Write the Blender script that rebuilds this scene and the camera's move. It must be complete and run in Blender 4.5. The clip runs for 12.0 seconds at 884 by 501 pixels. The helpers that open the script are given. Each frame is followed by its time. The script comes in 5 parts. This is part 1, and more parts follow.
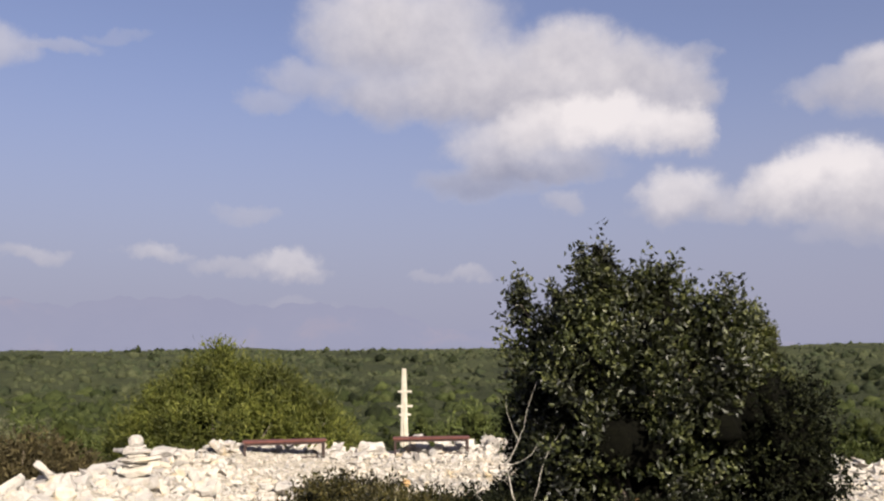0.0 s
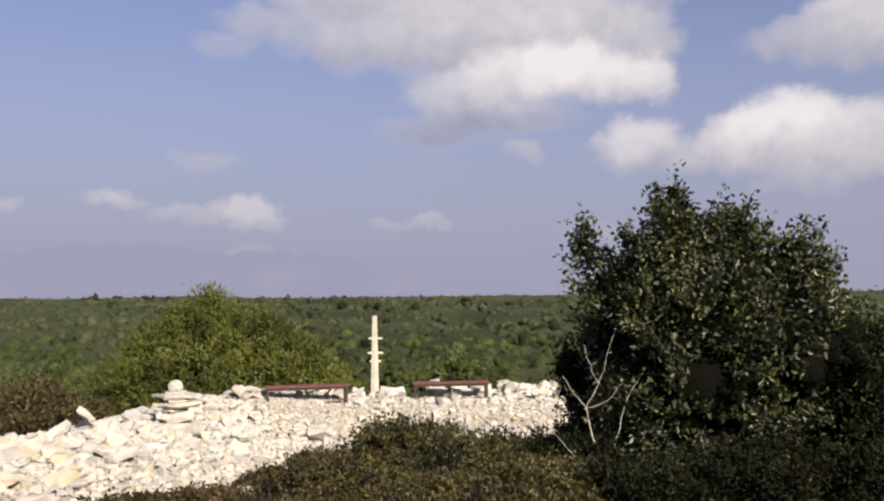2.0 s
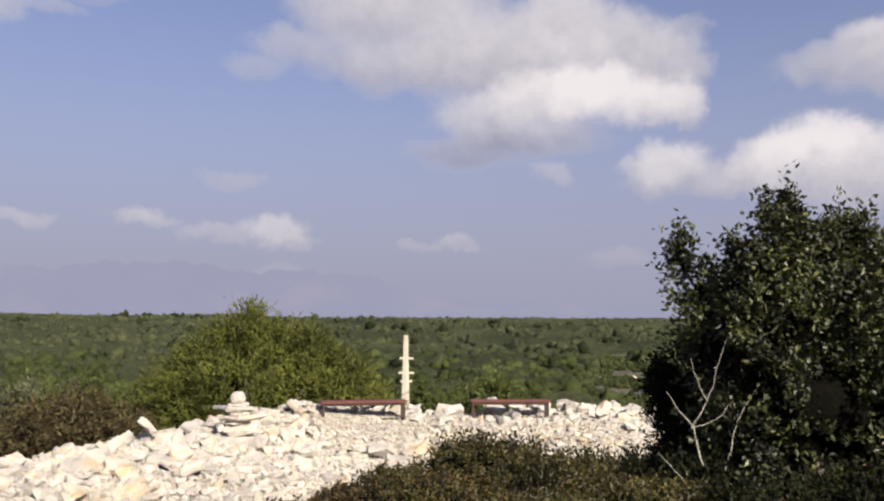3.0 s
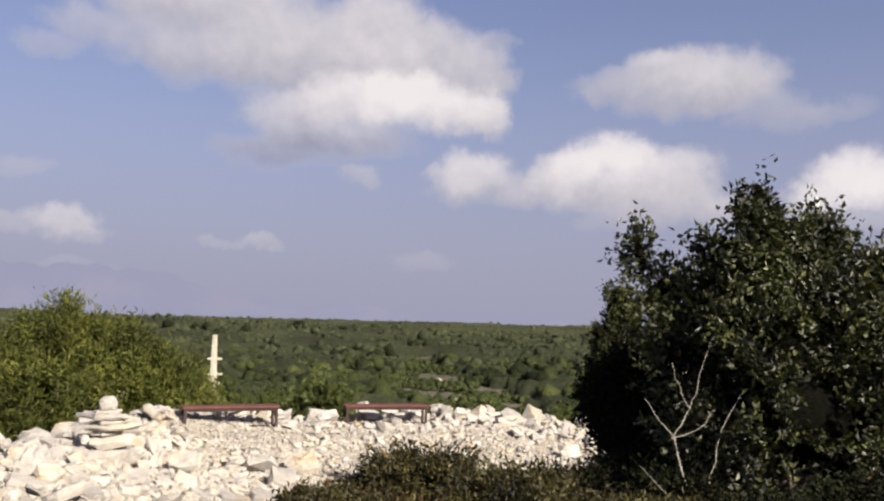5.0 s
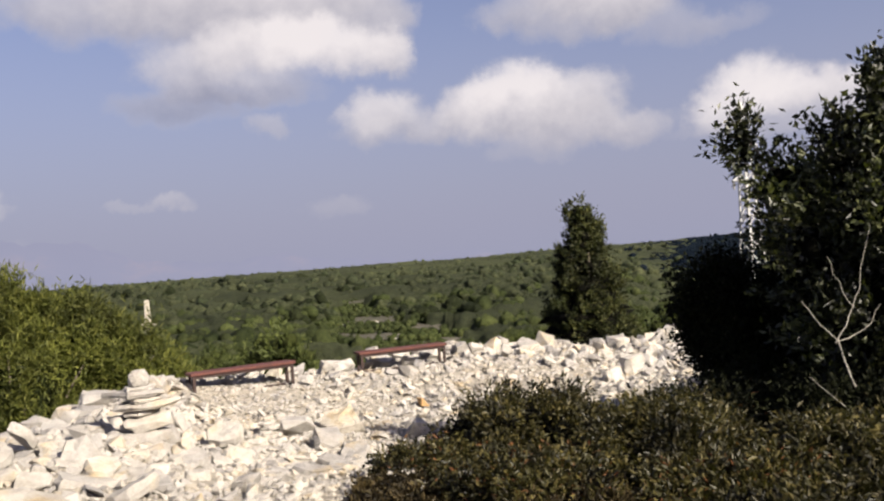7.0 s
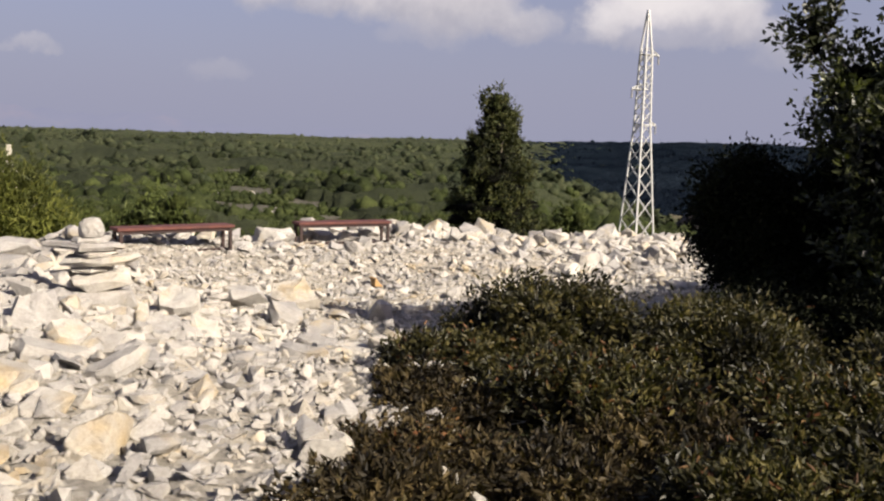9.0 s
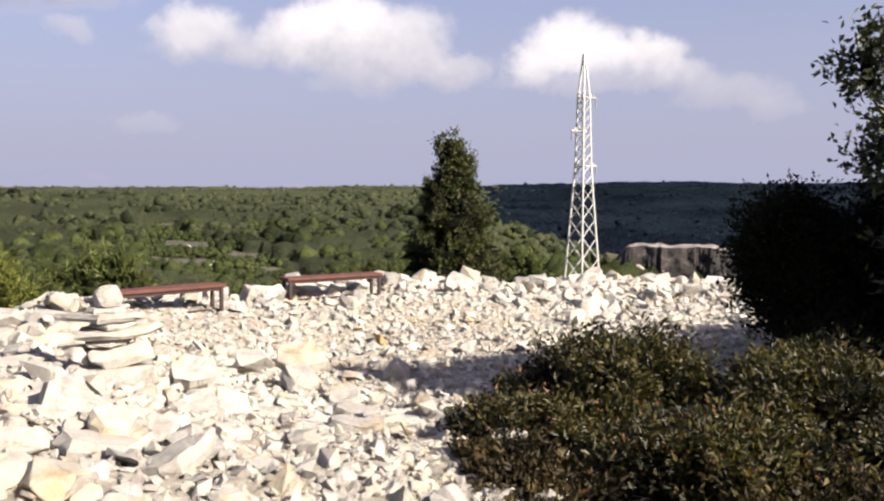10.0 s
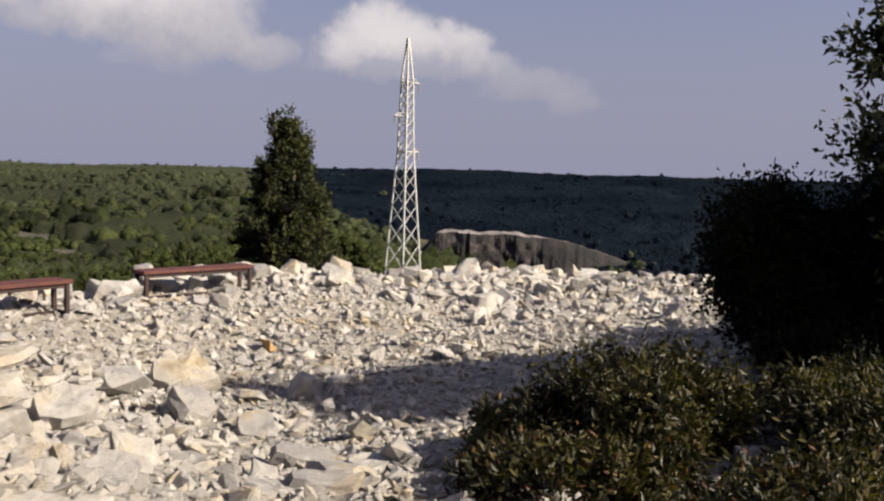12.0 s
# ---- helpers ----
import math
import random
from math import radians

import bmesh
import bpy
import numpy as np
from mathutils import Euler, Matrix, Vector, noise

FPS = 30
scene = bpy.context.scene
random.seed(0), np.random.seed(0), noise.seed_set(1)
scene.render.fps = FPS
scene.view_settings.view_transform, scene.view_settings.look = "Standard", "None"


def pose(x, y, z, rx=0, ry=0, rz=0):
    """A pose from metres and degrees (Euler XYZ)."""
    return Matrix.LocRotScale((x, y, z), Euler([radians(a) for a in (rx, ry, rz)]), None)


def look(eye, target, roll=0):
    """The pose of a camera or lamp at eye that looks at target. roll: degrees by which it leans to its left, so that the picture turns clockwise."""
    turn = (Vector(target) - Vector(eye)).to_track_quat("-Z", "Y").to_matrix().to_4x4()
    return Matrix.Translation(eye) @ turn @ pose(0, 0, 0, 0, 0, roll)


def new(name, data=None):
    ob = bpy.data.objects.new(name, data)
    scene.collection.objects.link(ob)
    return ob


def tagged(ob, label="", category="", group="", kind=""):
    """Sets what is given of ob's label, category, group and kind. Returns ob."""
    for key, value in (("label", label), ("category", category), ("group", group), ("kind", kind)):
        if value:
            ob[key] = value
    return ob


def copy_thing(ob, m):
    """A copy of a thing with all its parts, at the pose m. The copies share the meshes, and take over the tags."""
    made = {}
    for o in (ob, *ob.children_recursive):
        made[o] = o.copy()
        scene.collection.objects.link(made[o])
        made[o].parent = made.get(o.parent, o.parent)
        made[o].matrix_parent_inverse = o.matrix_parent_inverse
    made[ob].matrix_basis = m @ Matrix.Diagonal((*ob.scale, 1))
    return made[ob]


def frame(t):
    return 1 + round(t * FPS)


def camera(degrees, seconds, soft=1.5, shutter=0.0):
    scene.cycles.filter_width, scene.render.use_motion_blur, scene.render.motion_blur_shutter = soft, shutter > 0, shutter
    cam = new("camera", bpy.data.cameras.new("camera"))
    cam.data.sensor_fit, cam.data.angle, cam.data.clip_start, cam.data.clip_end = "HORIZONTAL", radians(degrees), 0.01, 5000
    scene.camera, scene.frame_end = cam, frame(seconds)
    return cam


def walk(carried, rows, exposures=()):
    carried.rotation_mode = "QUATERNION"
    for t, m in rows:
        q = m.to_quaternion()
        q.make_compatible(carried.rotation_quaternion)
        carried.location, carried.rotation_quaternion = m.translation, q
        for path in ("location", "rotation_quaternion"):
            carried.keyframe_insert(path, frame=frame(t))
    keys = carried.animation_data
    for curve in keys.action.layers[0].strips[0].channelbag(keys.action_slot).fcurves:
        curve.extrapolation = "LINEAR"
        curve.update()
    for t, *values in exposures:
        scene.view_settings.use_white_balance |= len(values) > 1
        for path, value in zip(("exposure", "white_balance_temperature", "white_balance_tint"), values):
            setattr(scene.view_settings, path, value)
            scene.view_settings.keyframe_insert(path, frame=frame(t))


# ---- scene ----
cam = camera(53.2, 12.0, 2.25)
PATH = [
    (0, (2.265, 3.364, 2.247), (2.035, 5.337, 2.477), -0.5),
    (0.5, (1.886, 3.204, 2.253), (1.62, 5.177, 2.447), 1.3),
    (1, (1.497, 3.251, 2.255), (1.106, 5.198, 2.489), -3.4),
    (1.5, (1.213, 3.362, 2.265), (0.805, 5.308, 2.479), -2.5),
    (2, (0.831, 3.493, 2.198), (0.689, 5.485, 2.31), -0.5),
    (2.5, (0.457, 3.784, 2.123), (0.346, 5.777, 2.247), 0.6),
    (2.7, (0.283, 3.907, 2.083), (0.08, 5.892, 2.224), 0.3),
    (4.5, (-1.26, 5.248, 1.971), (-1.34, 7.238, 2.162), 3.7),
    (5, (-1.637, 5.512, 1.947), (-1.401, 7.491, 2.119), 1.5),
    (5.5, (-1.899, 5.985, 1.909), (-1.704, 7.963, 2.136), -0.5),
    (6, (-2.335, 6.424, 1.852), (-2.032, 8.39, 2.056), 1.6),
    (6.5, (-2.762, 6.777, 1.868), (-2.347, 8.729, 2.0), -0.2),
    (7, (-3.149, 7.24, 1.848), (-2.736, 9.196, 1.878), -4.4),
    (7.2, (-3.281, 7.466, 1.848), (-2.892, 9.427, 1.781), -3.4),
    (8.8, (-4.145, 8.614, 1.692), (-3.573, 10.518, 1.47), 0.0),
    (9, (-4.218, 8.788, 1.708), (-3.543, 10.655, 1.47), 1.8),
    (9.5, (-4.603, 9.281, 1.755), (-3.671, 11.04, 1.564), 2.0),
    (10, (-4.929, 9.755, 1.711), (-4.12, 11.579, 1.578), -0.0),
    (10.5, (-5.098, 10.325, 1.729), (-4.423, 12.196, 1.522), -0.3),
    (11, (-5.283, 10.912, 1.756), (-4.232, 12.595, 1.502), 0.6),
    (11.5, (-5.287, 11.393, 1.675), (-4.168, 13.045, 1.535), -1.2),
    (12, (-5.251, 11.878, 1.673), (-4.068, 13.483, 1.511), 1.6),
]
EXPOSURE = [(t, ev, 6500, 11.5) for t, ev in ((0, 1.34), (7.0, 1.34), (9.0, 1.27), (9.5, 1.68), (10.0, 1.73), (10.5, 1.27), (11.0, 1.16), (12.0, 1.13))]
walk(cam, [(t, look(eye, target, roll)) for t, eye, target, roll in PATH], EXPOSURE)

# ---------------------------------------------------------------- world, sun
SUN_FROM = Vector((0.574, -0.819, 0.0)).normalized()
SUN_EL = radians(31.5)
world = bpy.data.worlds.new("World")
scene.world = world
world.use_nodes = True


def build_sky():
    nt = world.node_tree
    nt.nodes.clear()
    N, L = nt.nodes.new, nt.links.new

    def put(socket, v):
        if isinstance(v, (int, float)):
            socket.default_value = v
        else:
            L(v, socket)

    def m(op, a, b=0.0, c=0.0):
        n = N("ShaderNodeMath")
        n.operation = op
        for s, v in zip(n.inputs, (a, b, c)):
            put(s, v)
        return n.outputs[0]

    def ramp(v, a, b, lo, hi, kind="SMOOTHSTEP"):
        n = N("ShaderNodeMapRange")
        n.interpolation_type = kind
        for s, w in zip(n.inputs, (v, a, b, lo, hi)):
            put(s, w)
        return n.outputs[0]

    def mixc(f, a, b):
        n = N("ShaderNodeMix")
        n.data_type = "RGBA"
        put(n.inputs[0], f)
        for s, v in ((n.inputs[6], a), (n.inputs[7], b)):
            if isinstance(v, tuple):
                s.default_value = (*v, 1)
            else:
                L(v, s)
        return n.outputs[2]

    tc = N("ShaderNodeTexCoord").outputs["Generated"]
    sep = N("ShaderNodeSeparateXYZ")
    L(tc, sep.inputs[0])
    deg = 180 / math.pi
    az = m("MULTIPLY", m("ARCTAN2", sep.outputs[0], sep.outputs[1]), deg)
    el = m("MULTIPLY", m("ARCSINE", sep.outputs[2]), deg)

    def fbm(scale, detail, rough=0.55):
        n = N("ShaderNodeTexNoise")
        n.inputs["Scale"].default_value, n.inputs["Detail"].default_value = scale, detail
        n.inputs["Roughness"].default_value = rough
        L(tc, n.inputs["Vector"])
        s = N("ShaderNodeSeparateColor")
        L(n.outputs["Color"], s.inputs[0])
        return s.outputs

    big, small = fbm(17, 5, 0.6), fbm(48, 4, 0.55)
    azn = m("ADD", az, m("ADD", m("MULTIPLY_ADD", big[0], 4.4, -2.2), m("MULTIPLY_ADD", small[0], 1.1, -0.55)))
    eln = m("ADD", el, m("ADD", m("MULTIPLY_ADD", big[1], 2.6, -1.3), m("MULTIPLY_ADD", small[1], 0.8, -0.4)))

    sky = N("ShaderNodeTexSky")
    sky.sky_type, sky.sun_disc = "NISHITA", False
    sky.sun_elevation = SUN_EL
    sky.sun_rotation = math.atan2(SUN_FROM.x, SUN_FROM.y)
    sky.dust_density, sky.air_density, sky.ozone_density = 2.0, 1.0, 2.5
    blue = N("ShaderNodeVectorMath")
    blue.operation = "MULTIPLY"
    L(sky.outputs[0], blue.inputs[0])
    blue.inputs[1].default_value = SKY
    # hazy autumn air thickens towards the horizon
    col = mixc(ramp(el, 0.0, 22.0, 0.96, 0.2), blue.outputs[0], HAZE)
    state = {"dens": 0.0, "bright": 0.5}

    def puff(a, e, w, h, b, opacity=1.0, soft=0.0, flat=0.26):
        dx, dy = m("DIVIDE", m("SUBTRACT", azn, a), w), m("DIVIDE", m("SUBTRACT", eln, e), h)
        d2 = m("ADD", m("MULTIPLY", dx, dx), m("MULTIPLY", dy, dy))
        v = ramp(d2, 1.75, soft, 0.0, opacity)
        bb = m("ADD", m("MULTIPLY_ADD", dy, flat, b), m("MULTIPLY_ADD", small[2], 0.36, -0.18))
        state["bright"] = m("ADD", m("MULTIPLY", state["bright"], m("SUBTRACT", 1.0, v)), m("MULTIPLY", bb, v))
        state["dens"] = m("SUBTRACT", 1.0, m("MULTIPLY", m("SUBTRACT", 1.0, state["dens"]), m("SUBTRACT", 1.0, v)))

    clouds(puff)
    white = mixc(ramp(state["bright"], 0.0, 1.0, 0.0, 1.0, "LINEAR"), (0.146, 0.15, 0.204), (0.508, 0.477, 0.477))
    col = mixc(state["dens"], col, white)
    bg = N("ShaderNodeBackground")
    L(col, bg.inputs[0])
    bg.inputs[1].default_value = 0.68
    out = N("ShaderNodeOutputWorld")
    L(bg.outputs[0], out.inputs[0])


SKY = (0.0762, 0.0655, 0.0739)
HAZE = (0.2033, 0.2087, 0.2787)


def clouds(puff):
    # the large cumulus: thin tail, grey upper sheet, shaded foot, white lower billow
    puff(-18.2, 16.0, 1.8, 0.73, 0.42, 0.4, 0.0)
    puff(-16.0, 17.5, 2.3, 1.1, 0.48, 0.55, 0.0)
    puff(-12.0, 20.6, 4.0, 3.0, 0.60, 0.85)
    puff(-12.3, 16.9, 2.9, 1.54, 0.46, 0.5, 0.0)
    puff(-7.4, 20.6, 5.1, 3.6, 0.60, 0.92)
    puff(-8.4, 16.3, 4.8, 1.65, 0.46, 0.75)
    puff(-3.4, 17.2, 5.1, 3.0, 0.54, 0.92)
    puff(2.2, 19.3, 3.5, 1.9, 0.62, 0.95)
    puff(0.3, 16.5, 4.4, 2.8, 0.50, 0.9)
    puff(5.6, 17.2, 3.3, 2.5, 0.52, 0.95)
    puff(8.8, 15.9, 2.4, 2.7, 0.50, 0.88)
    puff(2.6, 16.4, 3.4, 2.0, 0.56, 0.8)
    puff(10.3, 18.4, 1.2, 0.73, 0.42, 0.35, 0.0)
    puff(-4.0, 10.8, 4.0, 1.17, 0.02, 0.6, 0.0)
    puff(-0.4, 11.8, 4.8, 0.95, 0.26, 0.7, 0.0)
    puff(-3.2, 13.3, 3.1, 1.39, 0.64, 0.8)
    puff(0.3, 14.1, 3.3, 1.76, 0.82, 0.9)
    puff(3.9, 14.5, 3.2, 1.95, 1.02, 1.0)
    puff(7.4, 13.9, 2.7, 1.55, 0.90, 0.95)
    puff(9.6, 13.5, 1.5, 1.17, 0.78, 0.85)
    # the row to its east
    puff(1.1, 9.5, 1.3, 0.81, 0.5, 0.5, 0.0)
    puff(8.1, 8.7, 2.7, 0.9, 0.45, 0.5, 0.0)
    puff(11.4, 9.0, 2.4, 1.0, 0.46, 0.4, 0.0)
    puff(8.4, 9.9, 2.5, 1.5, 0.80, 0.88)
    puff(18.5, 6.9, 3.3, 0.81, 0.38, 0.35, 0.0)
    puff(24.6, 7.7, 2.6, 1.0, 0.52, 0.7, 0.0)
    puff(12.2, 9.1, 2.4, 0.9, 0.48, 0.45, 0.0)
    puff(20.8, 8.2, 4.4, 1.35, 0.56, 0.85, 0.0)
    puff(17.5, 8.9, 5.5, 1.2, 0.60, 0.85, 0.0)
    puff(20.9, 10.0, 3.3, 1.61, 0.74, 0.9)
    puff(14.7, 9.9, 2.6, 1.32, 0.80, 0.9)
    puff(17.4, 10.8, 3.1, 1.68, 1.05, 0.97)
    puff(22.3, 14.8, 5.5, 1.25, 0.44, 0.7, 0.0)
    puff(17.6, 15.3, 2.2, 1.17, 0.48, 0.55, 0.0)
    puff(21.2, 16.4, 3.1, 1.39, 0.66, 0.9)
    puff(25.1, 15.6, 3.3, 1.61, 0.60, 0.85)
    puff(27.8, 13.5, 2.9, 1.32, 0.40, 0.5, 0.0)
    puff(31.4, 13.3, 2.2, 0.66, 0.35, 0.3, 0.0)
    # the bright cloud behind the mast
    puff(41.9, 6.1, 2.9, 1.1, 0.42, 0.5, 0.0)
    puff(44.4, 5.1, 1.8, 0.81, 0.36, 0.35, 0.0)
    puff(33.0, 6.8, 5.1, 0.66, 0.50, 0.5, 0.0)
    puff(38.6, 7.3, 2.6, 0.95, 0.60, 0.75)
    puff(36.2, 8.4, 2.7, 1.32, 0.86, 0.95)
    puff(29.8, 8.0, 1.8, 1.32, 0.88, 0.9)
    puff(32.6, 9.2, 2.9, 1.68, 1.05, 1.0)
    # wisps in the west and small far clouds over the haze
    puff(-34.7, 18.0, 2.6, 1.32, 0.66, 0.65, 0.0)
    puff(-37.2, 16.6, 1.6, 1.03, 0.50, 0.45, 0.0)
    puff(-31.0, 18.4, 2.0, 0.48, 0.45, 0.4, 0.0)
    puff(-28.0, 19.1, 1.8, 0.33, 0.40, 0.22, 0.0)
    puff(-35.8, 6.0, 3.3, 0.51, 0.50, 0.35, 0.0)
    puff(-31.2, 6.1, 1.6, 0.55, 0.62, 0.5, 0.0)
    puff(-24.9, 6.3, 2.0, 0.55, 0.68, 0.6, 0.0)
    puff(-20.3, 5.7, 2.6, 0.51, 0.55, 0.45, 0.0)
    puff(-14.9, 5.0, 1.5, 0.51, 0.60, 0.4, 0.0)
    puff(-16.3, 5.7, 2.2, 0.88, 0.80, 0.7, 0.0)
    puff(-19.5, 8.9, 2.0, 0.55, 0.50, 0.35, 0.0)
    puff(-4.8, 5.1, 1.5, 0.48, 0.60, 0.45, 0.0)
    puff(-7.4, 4.9, 1.3, 0.29, 0.50, 0.3, 0.0)
    puff(-15.9, 3.1, 2.2, 0.48, 0.40, 0.2, 0.0)
    puff(5.3, 4.3, 1.8, 0.73, 0.45, 0.28, 0.0)
    # beyond the seen part the broken cloud goes on
    puff(75.0, 18.0, 16.0, 6.0, 0.7, 0.8)
    puff(120.0, 30.0, 20.0, 8.0, 0.7, 0.8)
    puff(-90.0, 22.0, 22.0, 7.0, 0.7, 0.8)
    puff(-150.0, 35.0, 25.0, 9.0, 0.7, 0.8)


build_sky()
sun = new("sun", bpy.data.lights.new("sun", "SUN"))
sun.data.energy, sun.data.angle, sun.data.color = 4.8, radians(0.6), (1.0, 0.905, 0.76)
sun.matrix_world = look((0, 0, 30), Vector((0, 0, 30)) - Vector((SUN_FROM.x * math.cos(SUN_EL), SUN_FROM.y * math.cos(SUN_EL), math.sin(SUN_EL))))


# ---------------------------------------------------------------- materials
def material(name, build, rough=0.9, spec=0.3):
    mat = bpy.data.materials.new(name)
    mat.use_nodes = True
    nt = mat.node_tree
    b = nt.nodes["Principled BSDF"]
    b.inputs["Roughness"].default_value, b.inputs["Specular IOR Level"].default_value = rough, spec
    build(nt, b)
    return mat


def tex_noise(nt, scale, detail=4, rough=0.6, space="Object"):
    n = nt.nodes.new("ShaderNodeTexNoise")
    n.inputs["Scale"].default_value, n.inputs["Detail"].default_value, n.inputs["Roughness"].default_value = scale, detail, rough
    if space == "World":
        nt.links.new(nt.nodes.new("ShaderNodeNewGeometry").outputs["Position"], n.inputs["Vector"])
    else:
        nt.links.new(nt.nodes.new("ShaderNodeTexCoord").outputs["Object"], n.inputs["Vector"])
    return n.outputs["Fac"]


def tex_ramp(nt, value, *stops):
    n = nt.nodes.new("ShaderNodeValToRGB")
    while len(n.color_ramp.elements) < len(stops):
        n.color_ramp.elements.new(0.5)
    for e, (p, c) in zip(n.color_ramp.elements, stops):
        e.position, e.color = p, (*c, 1)
    nt.links.new(value, n.inputs[0])
    return n.outputs[0]


def tex_mix(nt, f, a, b, mode="MIX"):
    n = nt.nodes.new("ShaderNodeMix")
    n.data_type, n.blend_type = "RGBA", mode
    for s, v in ((n.inputs[0], f), (n.inputs[6], a), (n.inputs[7], b)):
        if isinstance(v, (int, float)):
            s.default_value = v
        elif isinstance(v, tuple):
            s.default_value = (*v, 1)
        else:
            nt.links.new(v, s)
    return n.outputs[2]


def tex_bump(nt, b, height, strength, distance):
    n = nt.nodes.new("ShaderNodeBump")
    n.inputs["Strength"].default_value, n.inputs["Distance"].default_value = strength, distance
    nt.links.new(height, n.inputs["Height"])
    nt.links.new(n.outputs[0], b.inputs["Normal"])


def tex_random(nt, island=False):
    if island:
        return nt.nodes.new("ShaderNodeNewGeometry").outputs["Random Per Island"]
    return nt.nodes.new("ShaderNodeObjectInfo").outputs["Random"]


def limestone(island):
    def build(nt, b):
        r = tex_random(nt, island)
        tone = tex_ramp(nt, r, (0.0, (0.34, 0.324, 0.302)), (0.3, (0.44, 0.418, 0.38)), (0.8, (0.50, 0.474, 0.424)), (0.94, (0.47, 0.425, 0.345)), (1.0, (0.56, 0.54, 0.503)))
        stain = tex_ramp(nt, tex_noise(nt, 5.0, 5, 0.65, "World"), (0.35, (0.78, 0.765, 0.75)), (0.6, (1, 1, 1)))
        ochre = tex_ramp(nt, tex_noise(nt, 2.2, 3, 0.6, "World"), (0.56, (1, 1, 1)), (0.72, (1.0, 0.87, 0.64)))
        grain = tex_ramp(nt, tex_noise(nt, 60.0, 3, 0.7, "World"), (0.3, (0.86, 0.85, 0.84)), (0.7, (1.05, 1.05, 1.05)))
        grey = tex_ramp(nt, tex_noise(nt, 1.1, 6, 0.7, "World"), (0.42, (0.90, 0.905, 0.925)), (0.56, (1.03, 1.02, 1.0)))
        c = tex_mix(nt, 1.0, tone, stain, "MULTIPLY")
        c = tex_mix(nt, 1.0, c, grey, "MULTIPLY")
        c = tex_mix(nt, 1.0, c, ochre, "MULTIPLY")
        c = tex_mix(nt, 1.0, c, grain, "MULTIPLY")
        nt.links.new(c, b.inputs["Base Color"])
        tex_bump(nt, b, tex_noise(nt, 13.0, 8, 0.75, "World"), 1.0, 0.045)
    return build


ROCK = material("limestone", limestone(False))
ROCKS = material("limestone_rubble", limestone(True))


def gravel(nt, b):
    c = tex_ramp(nt, tex_noise(nt, 9.0, 6, 0.7, "World"), (0.3, (0.19, 0.168, 0.136)), (0.5, (0.32, 0.29, 0.24)), (0.7, (0.45, 0.415, 0.355)))
    nt.links.new(c, b.inputs["Base Color"])
    tex_bump(nt, b, tex_noise(nt, 28.0, 6, 0.75, "World"), 1.0, 0.05)


GRAVEL = material("pale_gravel", gravel)


def scrub(nt, b):
    c = tex_ramp(nt, tex_noise(nt, 0.06, 8, 0.65, "World"), (0.32, (0.0272, 0.0326, 0.0122)), (0.50, (0.0422, 0.0476, 0.0177)), (0.62, (0.0748, 0.0646, 0.0374)), (0.76, (0.136, 0.119, 0.0884)))
    f = tex_ramp(nt, tex_noise(nt, 2.5, 5, 0.7, "World"), (0.3, (0.6, 0.6, 0.6)), (0.7, (1.15, 1.15, 1.1)))
    nt.links.new(tex_mix(nt, 1.0, c, f, "MULTIPLY"), b.inputs["Base Color"])
    tex_bump(nt, b, tex_noise(nt, 1.2, 6, 0.7, "World"), 1.0, 0.6)


SCRUB = material("scrub_ground", scrub)


def foliage(name, dark, mid, light, patch=0.8, rough=0.5, spec=0.35, through_light=0.25, space="World", fine=0.0, swing=(0.55, 1.35)):
    def build(nt, b):
        r = tex_random(nt, True)
        c = tex_ramp(nt, r, (0.0, dark), (0.55, mid), (1.0, light))
        p = tex_ramp(nt, tex_noise(nt, patch, 3, 0.6, space), (0.35, (swing[0],) * 3), (0.66, (swing[1], swing[1] * 0.97, swing[1] * 0.85)))
        c = tex_mix(nt, 1.0, c, p, "MULTIPLY")
        if fine:
            grain = tex_noise(nt, fine, 6, 0.75, space)
            c = tex_mix(nt, 1.0, c, tex_ramp(nt, grain, (0.30, (0.6, 0.62, 0.64)), (0.62, (1.25, 1.22, 1.12))), "MULTIPLY")
            tex_bump(nt, b, grain, 1.0, 1.0 / fine)
        nt.links.new(c, b.inputs["Base Color"])
        t = nt.nodes.new("ShaderNodeBsdfTranslucent")
        nt.links.new(tex_mix(nt, 1.0, c, (1.1, 1.25, 0.5), "MULTIPLY"), t.inputs[0])
        mx = nt.nodes.new("ShaderNodeMixShader")
        mx.inputs[0].default_value = through_light
        nt.links.new(b.outputs[0], mx.inputs[1])
        nt.links.new(t.outputs[0], mx.inputs[2])
        nt.links.new(mx.outputs[0], nt.nodes["Material Output"].inputs[0])
    return material(name, build, rough, spec)


OAK_LEAF = foliage("oak_leaves", (0.0077, 0.0101, 0.0043), (0.0203, 0.0257, 0.009), (0.0738, 0.081, 0.0306), 1.5, 0.48, 0.4, swing=(0.2, 1.75))
# evergreen leaves darkened further: shade around the oak is in this colour
SHADED_LEAF = foliage("shaded_bush_leaves", (0.0038, 0.005, 0.0027), (0.0066, 0.0084, 0.0037), (0.0165, 0.019, 0.0075), 1.5, 0.7, 0.08, 0.06)
SHRUB_LEAF = foliage("mastic_leaves", (0.0125, 0.0125, 0.0045), (0.0279, 0.0264, 0.0087), (0.075, 0.0631, 0.0223), 1.6, 0.5, 0.25, swing=(0.3, 1.7))
DRY_LEAF = foliage("dry_scrub_leaves", (0.0306, 0.0252, 0.0136), (0.051, 0.0422, 0.0204), (0.0884, 0.0748, 0.0374), 1.2, 0.7, 0.15)
